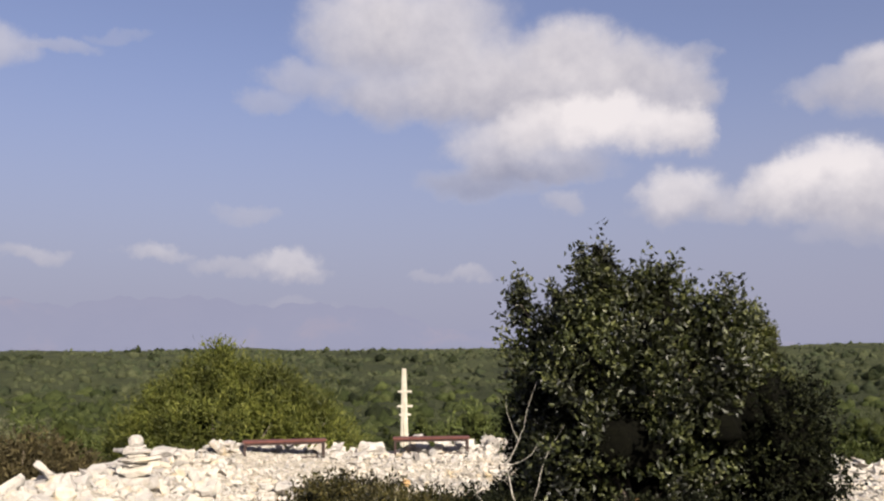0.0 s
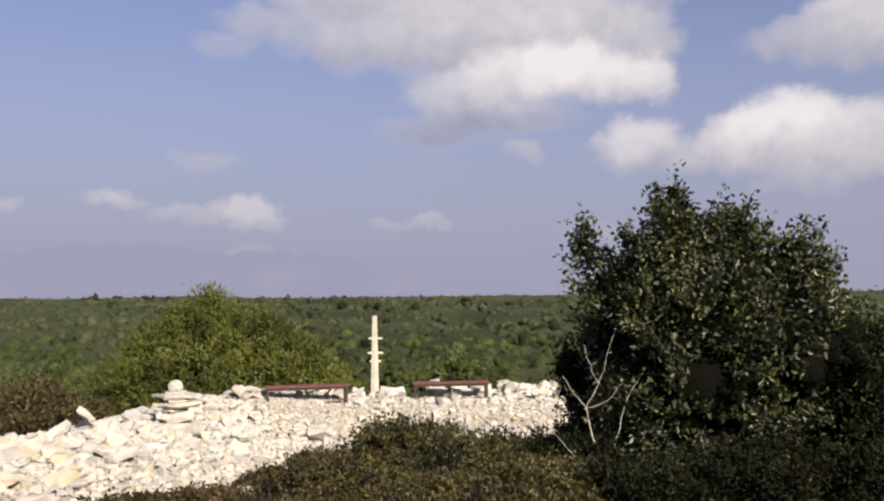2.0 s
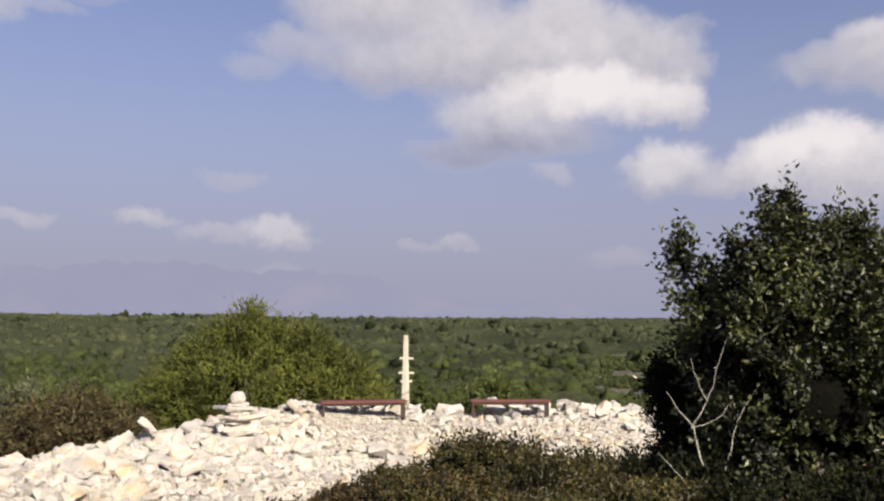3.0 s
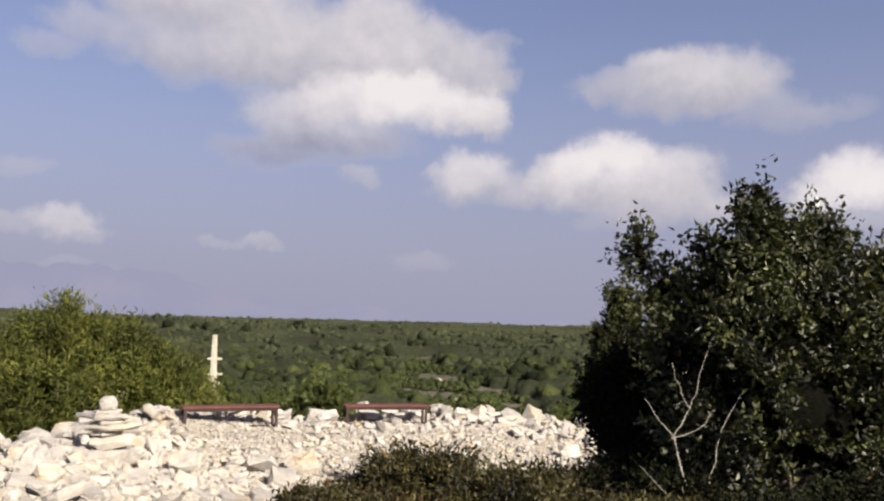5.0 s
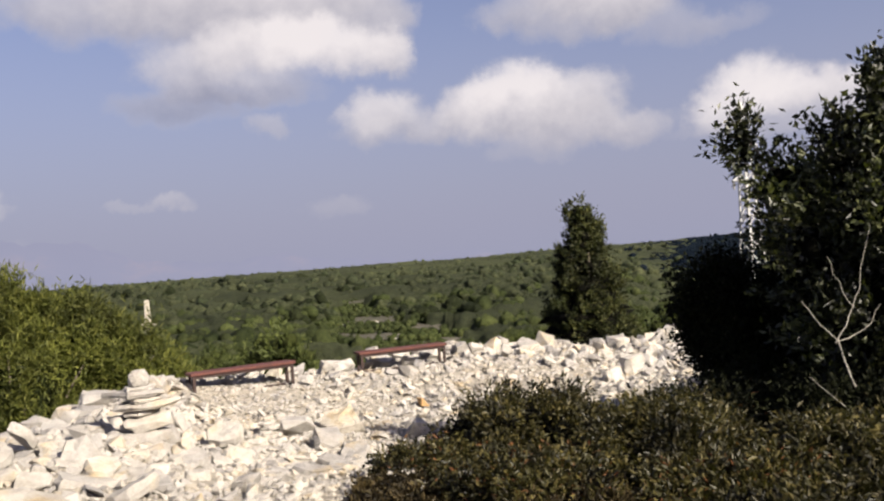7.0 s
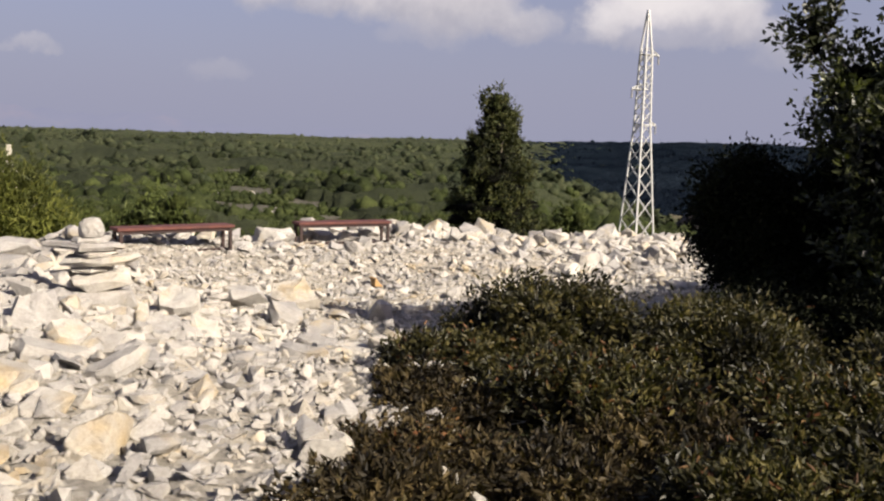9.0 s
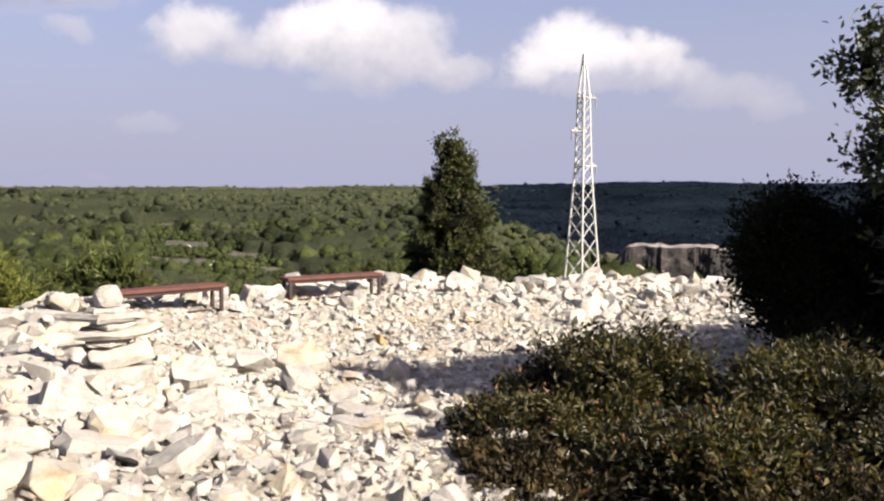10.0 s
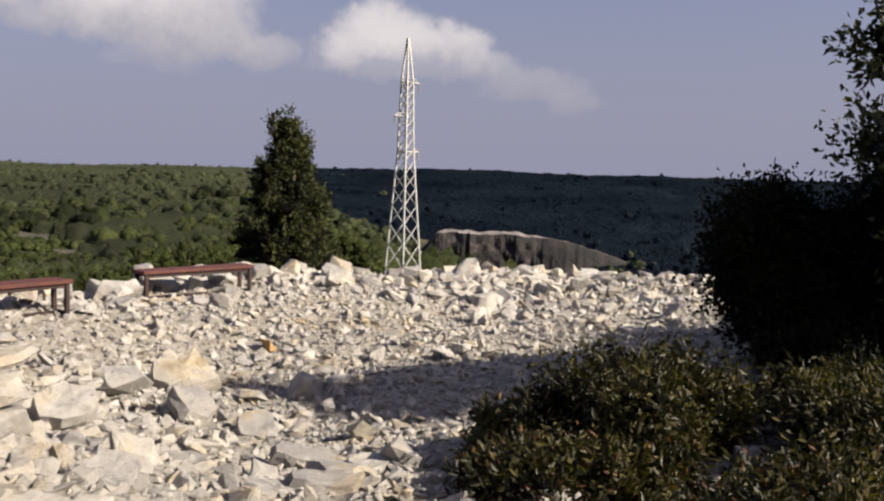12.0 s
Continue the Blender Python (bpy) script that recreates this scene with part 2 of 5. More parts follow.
DRY_SHRUB = foliage("dry_shrub_leaves", (0.0121, 0.0094, 0.0043), (0.0295, 0.0219, 0.0094), (0.0827, 0.061, 0.0273), 1.8, 0.6, 0.2, swing=(0.3, 1.5))
RUST_LEAF = foliage("rusty_leaves", (0.0816, 0.0306, 0.0136), (0.1156, 0.051, 0.0204), (0.136, 0.0816, 0.034), 1.2, 0.6, 0.2)
PINE_LEAF = foliage("pine_needles", (0.0319, 0.042, 0.0109), (0.0528, 0.0683, 0.0173), (0.0828, 0.0985, 0.0296), 0.12, 0.6, 0.2)
HERO_LEAF = foliage("young_pine_needles", (0.0351, 0.0427, 0.0099), (0.0701, 0.0822, 0.0168), (0.1257, 0.1333, 0.032), 0.45, 0.6, 0.2, swing=(0.5, 1.3))
PALE_LEAF = foliage("olive_leaves", (0.0476, 0.053, 0.0306), (0.0816, 0.087, 0.0476), (0.1224, 0.1258, 0.0748), 0.4, 0.6, 0.3)
CYPRESS_LEAF = foliage("cypress_scales", (0.015, 0.0204, 0.0068), (0.0326, 0.0394, 0.0109), (0.068, 0.068, 0.0204), 0.6, 0.6, 0.2, 0.1)
# leaf colour greyed and blued to carry the haze of distance
WOOD_LEAF = foliage("hazed_woodland_leaves", (0.0566, 0.0731, 0.0457), (0.0717, 0.0843, 0.052), (0.0831, 0.0956, 0.0586), 0.011, 0.9, 0.05, 0.35, fine=0.6, swing=(0.66, 1.25))
NEAR_LEAF = foliage("valley_pine_needles", (0.0393, 0.0532, 0.0214), (0.056, 0.0727, 0.0279), (0.0745, 0.0909, 0.0378), 0.03, 0.8, 0.1, 0.35, fine=1.5, swing=(0.65, 1.25))
# hill wood under cloud shadow: the shadow is put into this leaf colour
CLOUD_SHADED_LEAF = foliage("cloud_shaded_hill_leaves", (0.0061, 0.0099, 0.0192), (0.0083, 0.013, 0.0232), (0.0118, 0.0169, 0.0274), 0.012, 0.95, 0.0, 0.05, fine=0.08, swing=(0.7, 1.45))

THICKET_LEAF = foliage("thicket_leaves", (0.015, 0.0204, 0.0116), (0.0204, 0.0265, 0.0143), (0.0272, 0.034, 0.017), 0.016, 0.9, 0.05, 0.1, fine=0.55, swing=(0.75, 1.2))
# half-dark copies of the outer needles and leaves, for shade inside crowns
PINE_CORE = foliage("shaded_inner_needles", (0.0196, 0.0257, 0.009), (0.0266, 0.0343, 0.0114), (0.0347, 0.0428, 0.0146), 0.5, 0.9, 0.05, 0.1, fine=4.0)
DRY_CORE = foliage("shaded_bush_inside", (0.0204, 0.017, 0.0095), (0.0272, 0.0224, 0.0122), (0.0374, 0.0306, 0.017), 1.0, 0.9, 0.05, 0.1, fine=6.0)


def bark(nt, b):
    c = tex_ramp(nt, tex_noise(nt, 14.0, 5, 0.7), (0.3, (0.068, 0.0544, 0.0408)), (0.7, (0.1632, 0.136, 0.1088)))
    nt.links.new(c, b.inputs["Base Color"])
    tex_bump(nt, b, tex_noise(nt, 30.0, 5, 0.7), 0.8, 0.02)


BARK = material("grey_bark", bark)


# near-black stand-in for the deep shade inside crowns
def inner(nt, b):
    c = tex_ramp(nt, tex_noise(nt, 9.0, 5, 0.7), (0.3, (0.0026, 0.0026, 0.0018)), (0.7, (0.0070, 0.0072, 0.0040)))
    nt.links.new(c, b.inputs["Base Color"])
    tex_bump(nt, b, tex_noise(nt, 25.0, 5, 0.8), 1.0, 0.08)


CORE_SHADE = material("shaded_crown_core", inner, 0.95, 0.05)


def bare_wood(nt, b):
    c = tex_ramp(nt, tex_noise(nt, 20.0, 4, 0.7), (0.3, (0.1768, 0.1632, 0.136)), (0.7, (0.3128, 0.2924, 0.2516)))
    nt.links.new(c, b.inputs["Base Color"])


TWIG = material("bleached_twig", bare_wood)


def red_paint(nt, b):
    c = tex_ramp(nt, tex_noise(nt, 6.0, 6, 0.7), (0.3, (0.0442, 0.0136, 0.0095)), (0.55, (0.085, 0.0245, 0.0163)), (0.8, (0.1224, 0.0442, 0.0306)))
    nt.links.new(c, b.inputs["Base Color"])
    tex_bump(nt, b, tex_noise(nt, 40.0, 4, 0.6), 0.3, 0.004)


def dark_paint(nt, b):
    c = tex_ramp(nt, tex_noise(nt, 9.0, 5, 0.7), (0.3, (0.0136, 0.0068, 0.0054)), (0.7, (0.034, 0.0136, 0.0102)))
    nt.links.new(c, b.inputs["Base Color"])


SEAT_PAINT = material("red_brown_board", red_paint, 0.6, 0.4)
LEG_PAINT = material("dark_red_brown_legs", dark_paint, 0.6, 0.4)


def galvanised(nt, b):
    c = tex_ramp(nt, tex_noise(nt, 0.9, 5, 0.6), (0.3, (0.34, 0.34, 0.3264)), (0.7, (0.4624, 0.4556, 0.4284)))
    nt.links.new(c, b.inputs["Base Color"])
    b.inputs["Metallic"].default_value = 0.2


STEEL = material("galvanised_steel", galvanised, 0.55, 0.4)


def old_concrete(nt, b):
    c = tex_ramp(nt, tex_noise(nt, 1.4, 6, 0.65), (0.3, (0.3128, 0.2924, 0.238)), (0.7, (0.4488, 0.4216, 0.3536)))
    nt.links.new(c, b.inputs["Base Color"])


CONCRETE = material("weathered_concrete", old_concrete)


def quarry_stone(nt, b):
    n = nt.nodes.new("ShaderNodeTexNoise")
    n.inputs["Scale"].default_value, n.inputs["Detail"].default_value, n.inputs["Roughness"].default_value = 0.2, 7, 0.66
    v = nt.nodes.new("ShaderNodeVectorMath")
    v.operation = "MULTIPLY"
    v.inputs[1].default_value = (1, 1, 0.3)
    nt.links.new(nt.nodes.new("ShaderNodeNewGeometry").outputs["Position"], v.inputs[0])
    nt.links.new(v.outputs[0], n.inputs["Vector"])
    # brown stone toned down, cloud shadow over the hill included in the colour
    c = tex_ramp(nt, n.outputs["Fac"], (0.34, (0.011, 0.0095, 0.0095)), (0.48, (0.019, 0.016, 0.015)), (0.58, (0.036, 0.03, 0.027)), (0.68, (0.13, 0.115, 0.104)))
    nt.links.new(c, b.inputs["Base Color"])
    tex_bump(nt, b, tex_noise(nt, 0.35, 6, 0.7, "World"), 1.0, 1.5)


def spoil(nt, b):
    c = tex_ramp(nt, tex_noise(nt, 0.13, 5, 0.7, "World"), (0.36, (0.11, 0.096, 0.087)), (0.52, (0.21, 0.186, 0.172)), (0.68, (0.34, 0.31, 0.29)))
    nt.links.new(c, b.inputs["Base Color"])
    tex_bump(nt, b, tex_noise(nt, 0.6, 5, 0.7, "World"), 0.8, 0.6)


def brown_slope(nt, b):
    # earth brown darkened likewise for the cloud shadow
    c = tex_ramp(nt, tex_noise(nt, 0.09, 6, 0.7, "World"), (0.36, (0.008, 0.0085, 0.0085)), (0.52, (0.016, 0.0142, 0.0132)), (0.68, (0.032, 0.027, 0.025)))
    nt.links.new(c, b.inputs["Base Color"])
    tex_bump(nt, b, tex_noise(nt, 0.5, 5, 0.7, "World"), 0.8, 0.6)


SPOIL = material("dull_quarry_spoil", spoil)
SLOPE = material("shaded_brown_scrubby_earth", brown_slope)
QUARRY = material("shaded_cut_quarry_stone", quarry_stone)


# distance haze put into a flat glow; the range takes no sunlight
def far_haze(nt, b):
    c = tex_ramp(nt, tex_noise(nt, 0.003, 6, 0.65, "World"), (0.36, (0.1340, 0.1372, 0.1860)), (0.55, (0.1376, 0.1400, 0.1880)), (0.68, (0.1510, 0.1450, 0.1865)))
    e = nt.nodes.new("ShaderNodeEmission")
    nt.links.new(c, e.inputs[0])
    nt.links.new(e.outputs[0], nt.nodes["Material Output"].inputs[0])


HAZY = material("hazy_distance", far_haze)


# ---------------------------------------------------------------- mesh tools
def mesh_np(name, verts, faces, mat=None, smooth=False):
    verts, faces = np.asarray(verts, np.float32), np.asarray(faces, np.int32)
    me = bpy.data.meshes.new(name)
    k = faces.shape[1]
    me.vertices.add(len(verts))
    me.vertices.foreach_set("co", verts.ravel())
    me.loops.add(faces.size)
    me.loops.foreach_set("vertex_index", faces.ravel())
    me.polygons.add(len(faces))
    me.polygons.foreach_set("loop_start", np.arange(0, faces.size, k, dtype=np.int32))
    me.polygons.foreach_set("use_smooth", np.full(len(faces), smooth, bool))
    me.update(calc_edges=True)
    if mat:
        me.materials.append(mat)
    return me


def child(name, data, parent, label=""):
    ob = new(name, data)
    ob.parent = parent
    return tagged(ob, label) if label else ob


def part(name, bm, mat, parent, label="", smooth=False):
    me = bpy.data.meshes.new(name)
    bm.normal_update()
    bm.to_mesh(me)
    bm.free()
    if smooth:
        for p in me.polygons:
            p.use_smooth = True
    me.materials.append(mat)
    return child(name, me, parent, label)


def empty_thing(name, place, label, category, group="", turn=0.0, kind=""):
    ob = new(name)
    ob.empty_display_size = 0.2
    ob.matrix_world = pose(*place, 0, 0, turn)
    return tagged(ob, label, category, group, kind)


def add_box(bm, centre, size, bevel=0.0, rot=None):
    made = bmesh.ops.create_cube(bm, size=1.0)["verts"]
    t = Matrix.Translation(centre) @ (rot.to_4x4() if rot else Matrix.Identity(4)) @ Matrix.Diagonal((*size, 1))
    bmesh.ops.transform(bm, matrix=t, verts=made)
    if bevel:
        edges = list({e for v in made for e in v.link_edges})
        bmesh.ops.bevel(bm, geom=edges, offset=bevel, segments=1, affect="EDGES")


def add_bar(bm, a, b, w, sides=4, w2=None):
    a, b = Vector(a), Vector(b)
    d = b - a
    r = d.to_track_quat("Z", "Y").to_matrix().to_4x4()
    made = bmesh.ops.create_cone(bm, cap_ends=True, segments=sides, radius1=w, radius2=w if w2 is None else w2, depth=d.length)["verts"]
    bmesh.ops.transform(bm, matrix=Matrix.Translation((a + b) / 2) @ r, verts=made)


def add_tube(bm, pts, r0, r1, sides=6):
    """A tapered limb along points."""
    rings = []
    pts = [Vector(p) for p in pts]
    for i, p in enumerate(pts):
        d = (pts[min(i + 1, len(pts) - 1)] - pts[max(i - 1, 0)]).normalized()
        q = d.to_track_quat("Z", "Y")
        r = r0 + (r1 - r0) * i / (len(pts) - 1)
        rings.append([bm.verts.new(p + q @ Vector((r * math.cos(2 * math.pi * k / sides), r * math.sin(2 * math.pi * k / sides), 0))) for k in range(sides)])
    for a, b in zip(rings, rings[1:]):
        for k in range(sides):
            bm.faces.new((a[k], a[(k + 1) % sides], b[(k + 1) % sides], b[k]))
    bm.faces.new(rings[-1])
    bm.faces.new(rings[0][::-1])


def unit(v):
    return v / np.maximum(np.linalg.norm(v, axis=-1, keepdims=True), 1e-9)


def leaf_shapes(rng, at, axis, length, width):
    """Folded pointed leaves: one island of two faces each."""
    n = len(at)
    side = unit(np.cross(axis, rng.normal(size=(n, 3))))
    up = np.cross(side, axis)
    ln = (length * rng.uniform(0.65, 1.3, (n, 1)))
    wd = (width * rng.uniform(0.7, 1.3, (n, 1))) * 0.5
    mid = at + axis * ln * 0.45 + up * wd * 0.5
    v = np.stack([at, mid + side * wd, at + axis * ln, mid - side * wd], 1).reshape(-1, 3)
    b = np.arange(n)[:, None] * 4
    f = np.concatenate([b + [0, 1, 2], b + [0, 2, 3]], 1).reshape(-1, 3)
    return v, f


def ico():
    """The twelve corners and twenty faces of an icosahedron."""
    bm = bmesh.new()
    bmesh.ops.create_icosphere(bm, subdivisions=1, radius=1.0)
    bm.verts.index_update()
    v = np.array([w.co[:] for w in bm.verts])
    f = np.array([[w.index for w in q.verts] for q in bm.faces])
    bm.free()
    return v, f


ICO_V, ICO_F = ico()


def lumps(rng, at, radii, rough=0.22):
    """Dense uneven masses of inner foliage: vertices and faces."""
    n, k = len(at), len(ICO_V)
    a = rng.uniform(0, 2 * math.pi, n)
    ca, sa = np.cos(a)[:, None], np.sin(a)[:, None]
    v = np.repeat(ICO_V[None], n, 0) * (1 + rng.normal(size=(n, k, 1)) * rough)
    v = np.stack([v[..., 0] * ca - v[..., 1] * sa, v[..., 0] * sa + v[..., 1] * ca, v[..., 2]], -1)
    v = v * radii[:, None] + at[:, None]
    f = ICO_F[None] + np.arange(n)[:, None, None] * k
    return v.reshape(-1, 3), f.reshape(-1, 3)


def joined(name, a, b, mat):
    va, fa = a
    vb, fb = b
    return mesh_np(name, np.concatenate([va, vb]), np.concatenate([fa, fb + len(va)]), mat)


def crown_points(rng, lobes, clumps, per, spread, shell=0.45, low=None, rise=0.35):
    """Leaf clusters through a union of lobes (centre, radii, share), thicker at the outside, with gaps between."""
    share = np.array([l[2] for l in lobes], float)
    which = rng.choice(len(lobes), clumps, p=share / share.sum())
    c = np.array([l[0] for l in lobes], float)[which]
    r = np.array([l[1] for l in lobes], float)[which]
    d = unit(rng.normal(size=(clumps, 3)))
    rad = shell + (1 - shell) * rng.uniform(0, 1, (clumps, 1)) ** 0.6
    rad *= 1 + 0.12 * rng.normal(size=(clumps, 1)).clip(-1.2, 1.8) * (rad > 0.8)
    p = c + d * r * rad
    out = unit(d + np.array([0, 0, rise]))
    if low is not None:
        keep = p[:, 2] > low
        p, out = p[keep], out[keep]
    n = len(p)
    size = rng.uniform(0.6, 1.4, (n, 1, 1)) * spread
    along = rng.uniform(-0.5, 1.0, (n, per, 1))
    at = p[:, None] + out[:, None] * along * size * 1.1 + rng.normal(size=(n, per, 3)) * size * 0.36
    ax = unit(out[:, None] * 0.7 + rng.normal(size=(n, per, 3)) * 0.75)
    return at.reshape(-1, 3), ax.reshape(-1, 3), p


# ---------------------------------------------------------------- lie of the land
RIM = [(-12, -40), (-9.2, 8), (-7.6, 16.0), (-6.3, 20.0), (-4.9, 22.4), (-2.6, 24.0), (0.8, 25.8), (4.2, 27.0), (7.6, 26.4), (10.5, 22.5), (14, 10), (16, -40)]


def outside(x, y):
    """Metres outside the hilltop's rim (negative inside)."""
    x, y = np.asarray(x, float), np.asarray(y, float)
    best = np.full(x.shape, 1e9)
    inside = np.zeros(x.shape, bool)
    for (ax, ay), (bx, by) in zip(RIM, RIM[1:] + RIM[:1]):
        dx, dy = bx - ax, by - ay
        t = np.clip(((x - ax) * dx + (y - ay) * dy) / (dx * dx + dy * dy), 0, 1)
        best = np.minimum(best, np.hypot(x - ax - t * dx, y - ay - t * dy))
        cross = ((ay > y) != (by > y)) & (x < (bx - ax) * (y - ay) / (by - ay + 1e-12) + ax)
        inside ^= cross
    return np.where(inside, -best, best)


def step(v, a, b):
    t = np.clip((v - a) / (b - a), 0, 1)
    return t * t * (3 - 2 * t)


def wave(x, y, s, seed=0.0):
    return (np.sin(x / s * 1.3 + y / s * 0.7 + seed) + np.sin(y / s * 1.1 - x / s * 0.6 + 1.7 * seed + 2) + np.sin((x + y) / s * 2.3 + seed * 3)) / 3


def land(x, y):
    x, y = np.asarray(x, float), np.asarray(y, float)
    top = 0.62 - 0.055 * (y - 3.4)
    top = np.where(y < 3.4, 0.62, top)
    top = top - 0.42 * np.exp(-((x + 1.3) / 2.6) ** 2 - ((y - 18.8) / 2.8) ** 2)
    top = top + 0.42 * np.exp(-((x + 5.2) / 1.25) ** 2) * step(y, 13.5, 16.8)
    top = top + 0.45 * step(y, 21.4, 23.8) + 0.03 * np.maximum(y - 24, 0) * (y < 40)
    top = top - 0.52 * step(x, 1.0, 4.5) * step(y, 20, 23)
    top = top + 0.12 * np.exp(-((x + 3.4) / 1.6) ** 2 - ((y - 22.4) / 1.2) ** 2)
    top = top - 0.12 * np.exp(-((x + 0.5) / 1.6) ** 2 - ((y - 24.2) / 1.0) ** 2)
    top = top + 0.2 * step(x, 1.5, 5.0) * step(y, 15, 18)
    top = top - 0.24 * np.exp(-((x + 1.9) / 1.7) ** 2 - ((y - 13.2) / 1.7) ** 2)
    top = np.clip(top, -1.2, 0.8)
    d = np.maximum(outside(x, y), 0)
    az = np.degrees(np.arctan2(x + 5, y - 12))
    deep = step(az, 24, 38) * (1 - step(az, 70, 95))
    dk = np.array([0, 1, 4, 10, 20, 40, 80, 150, 250, 400, 700, 1100, 1600, 2500, 4900])
    zk = np.array([0, -0.2, -1.5, -3.4, -5.2, -8.0, -12, -13.4, -10.6, -7.5, -3.5, 0.5, 5, 3, -20])
    zd = np.array([0, -0.2, -1.5, -3.4, -5.4, -8.4, -15, -24, -29.5, -19, 1.5, 6, 6, 3, -20])
    fall = np.interp(d, dk, zk) * (1 - deep) + np.interp(d, dk, zd) * deep
    roll = wave(x, y, 45) * 1.6 * step(d, 30, 150) + wave(x, y, 75, 3.0) * 2.6 * step(d, 190, 420) * (1 - deep) + wave(x, y, 210, 1.0) * 4.5 * step(d, 200, 700)
    return top * (1 - step(d, 0, 40)) + fall + roll


def land1(x, y):
    return float(land(np.array([x]), np.array([y]))[0])


def build_ground():
    cx, cy = -1.0, 18.0
    rings = np.concatenate([[0.01], np.geomspace(0.5, 4800, 150)])
    th = np.linspace(0, 2 * math.pi, 288, endpoint=False)
    R, T = np.meshgrid(rings, th, indexing="ij")
    X, Y = cx + R * np.sin(T), cy + R * np.cos(T)
    Z = land(X, Y) - 0.03
    n, k = R.shape
    i, j = np.meshgrid(np.arange(n - 1), np.arange(k), indexing="ij")
    f = np.stack([i * k + j, i * k + (j + 1) % k, (i + 1) * k + (j + 1) % k, (i + 1) * k + j], -1).reshape(-1, 4)
    ob = new("ground", mesh_np("ground", np.stack([X, Y, Z], -1).reshape(-1, 3), f[:, ::-1], SCRUB, True))
    tagged(ob, "green and brown scrub-covered ground falling to a valley", "ground", kind="structure")


build_ground()


def soil(x, y):
    """Bare earth under the shrubs and beside the stony footpath, where no rubble lies."""
    trail = np.interp(y, [-4, 3.4, 5.0, 7.0, 9.0, 12.0], [3.6, 1.9, -0.2, -2.1, -3.8, -5.3])
    beside = (y < 10.6 + 0.5 * np.sin(x * 1.7) + 0.25 * np.sin(x * 5.3)) & (np.abs(x - trail) > 1.7 + 0.4 * np.sin(y * 2.3) + 0.25 * np.sin(y * 6.1 + x))
    return (x > -2.35 - 0.3 * (13.5 - y)) & (y < 14.2 + 0.25 * np.sin(x * 2.0)) & (y > 9.5) | (x > 0.4) & (x < 5.5) & (y < 16.6) & (y > 9.5) | beside


def build_gravel():
    xs, ys = np.arange(-9.6, 12.0, 0.12), np.arange(-3.0, 28.4, 0.12)
    X, Y = np.meshgrid(xs, ys, indexing="ij")
    rng = np.random.default_rng(5)
    Z = land(X, Y) + 0.012 + rng.uniform(0, 0.045, X.shape)
    ok = (outside(X, Y) < 0.8) & ~soil(X, Y)
    n, k = X.shape
    i, j = np.meshgrid(np.arange(n - 1), np.arange(k - 1), indexing="ij")
    f = np.stack([i * k + j, (i + 1) * k + j, (i + 1) * k + j + 1, i * k + j + 1], -1).reshape(-1, 4)
    f = f[ok.ravel()[f].all(1)]
    ob = new("rubble_floor", mesh_np("rubble_floor", np.stack([X, Y, Z], -1).reshape(-1, 3), f, GRAVEL))
    return tagged(ob, "pale broken limestone rubble covering the hilltop", "rubble", kind="structure")


rubble = build_gravel()


# ---------------------------------------------------------------- stones
def block(r, slab):
    """Corner points of a broken angular block with a flat bed."""
    pts = []
    while len(pts) < 14:
        v = Vector((r.uniform(-1, 1), r.uniform(-1, 1), r.uniform(-1, 1)))
        m = (abs(v.x) ** 7 + abs(v.y) ** 7 + abs(v.z) ** 7) ** (1 / 7)
        if m < 0.3:
            continue
        v = v / m * r.uniform(0.72, 1.0)
        pts.append(Vector((v.x * 0.5, v.y * 0.42, max(-0.72, min(0.72, v.z)) * slab * 0.68)))
    return pts


def chip(bm, seed):
    """Breaks the flat faces of a block into shallow uneven facets."""
    long = [e for e in bm.edges if e.calc_length() > 0.16]
    bmesh.ops.subdivide_edges(bm, edges=long, cuts=1)
    bmesh.ops.triangulate(bm, faces=bm.faces)
    for v in bm.verts:
        v.co += noise.noise_vector(v.co * 4.5 + Vector((seed * 7.3, seed * 1.9, 0))) * 0.035


def stone_shape(seed, slab):
    """An angular broken stone of about unit width."""
    r = random.Random(seed)
    bm = bmesh.new()
    for v in block(r, slab):
        bm.verts.new(v)
    res = bmesh.ops.convex_hull(bm, input=bm.verts)
    junk = [g for g in res["geom_interior"] if isinstance(g, bmesh.types.BMVert)]
    bmesh.ops.delete(bm, geom=junk, context="VERTS")
    bmesh.ops.dissolve_limit(bm, angle_limit=0.12, verts=bm.verts, edges=bm.edges)
    bmesh.ops.bevel(bm, geom=list(bm.edges), offset=0.014, segments=1, affect="EDGES")
    bmesh.ops.triangulate(bm, faces=bm.faces)
    chip(bm, seed)
    bmesh.ops.recalc_face_normals(bm, faces=bm.faces)
    me = bpy.data.meshes.new("rock")
    bm.to_mesh(me)
    bm.free()
    me.materials.append(ROCK)
    return me


def small_shape(seed, slab):
    r = random.Random(seed)
    bm = bmesh.new()
    for v in block(r, slab)[: r.choice((9, 11, 13))]:
        bm.verts.new(v)
    res = bmesh.ops.convex_hull(bm, input=bm.verts)
    junk = [g for g in res["geom_interior"] if isinstance(g, bmesh.types.BMVert)]
    bmesh.ops.delete(bm, geom=junk, context="VERTS")
    bmesh.ops.triangulate(bm, faces=bm.faces)
    bm.verts.index_update()
    v = np.array([w.co[:] for w in bm.verts])
    f = np.array([[w.index for w in q.verts] for q in bm.faces])
    bm.free()
    return v, f


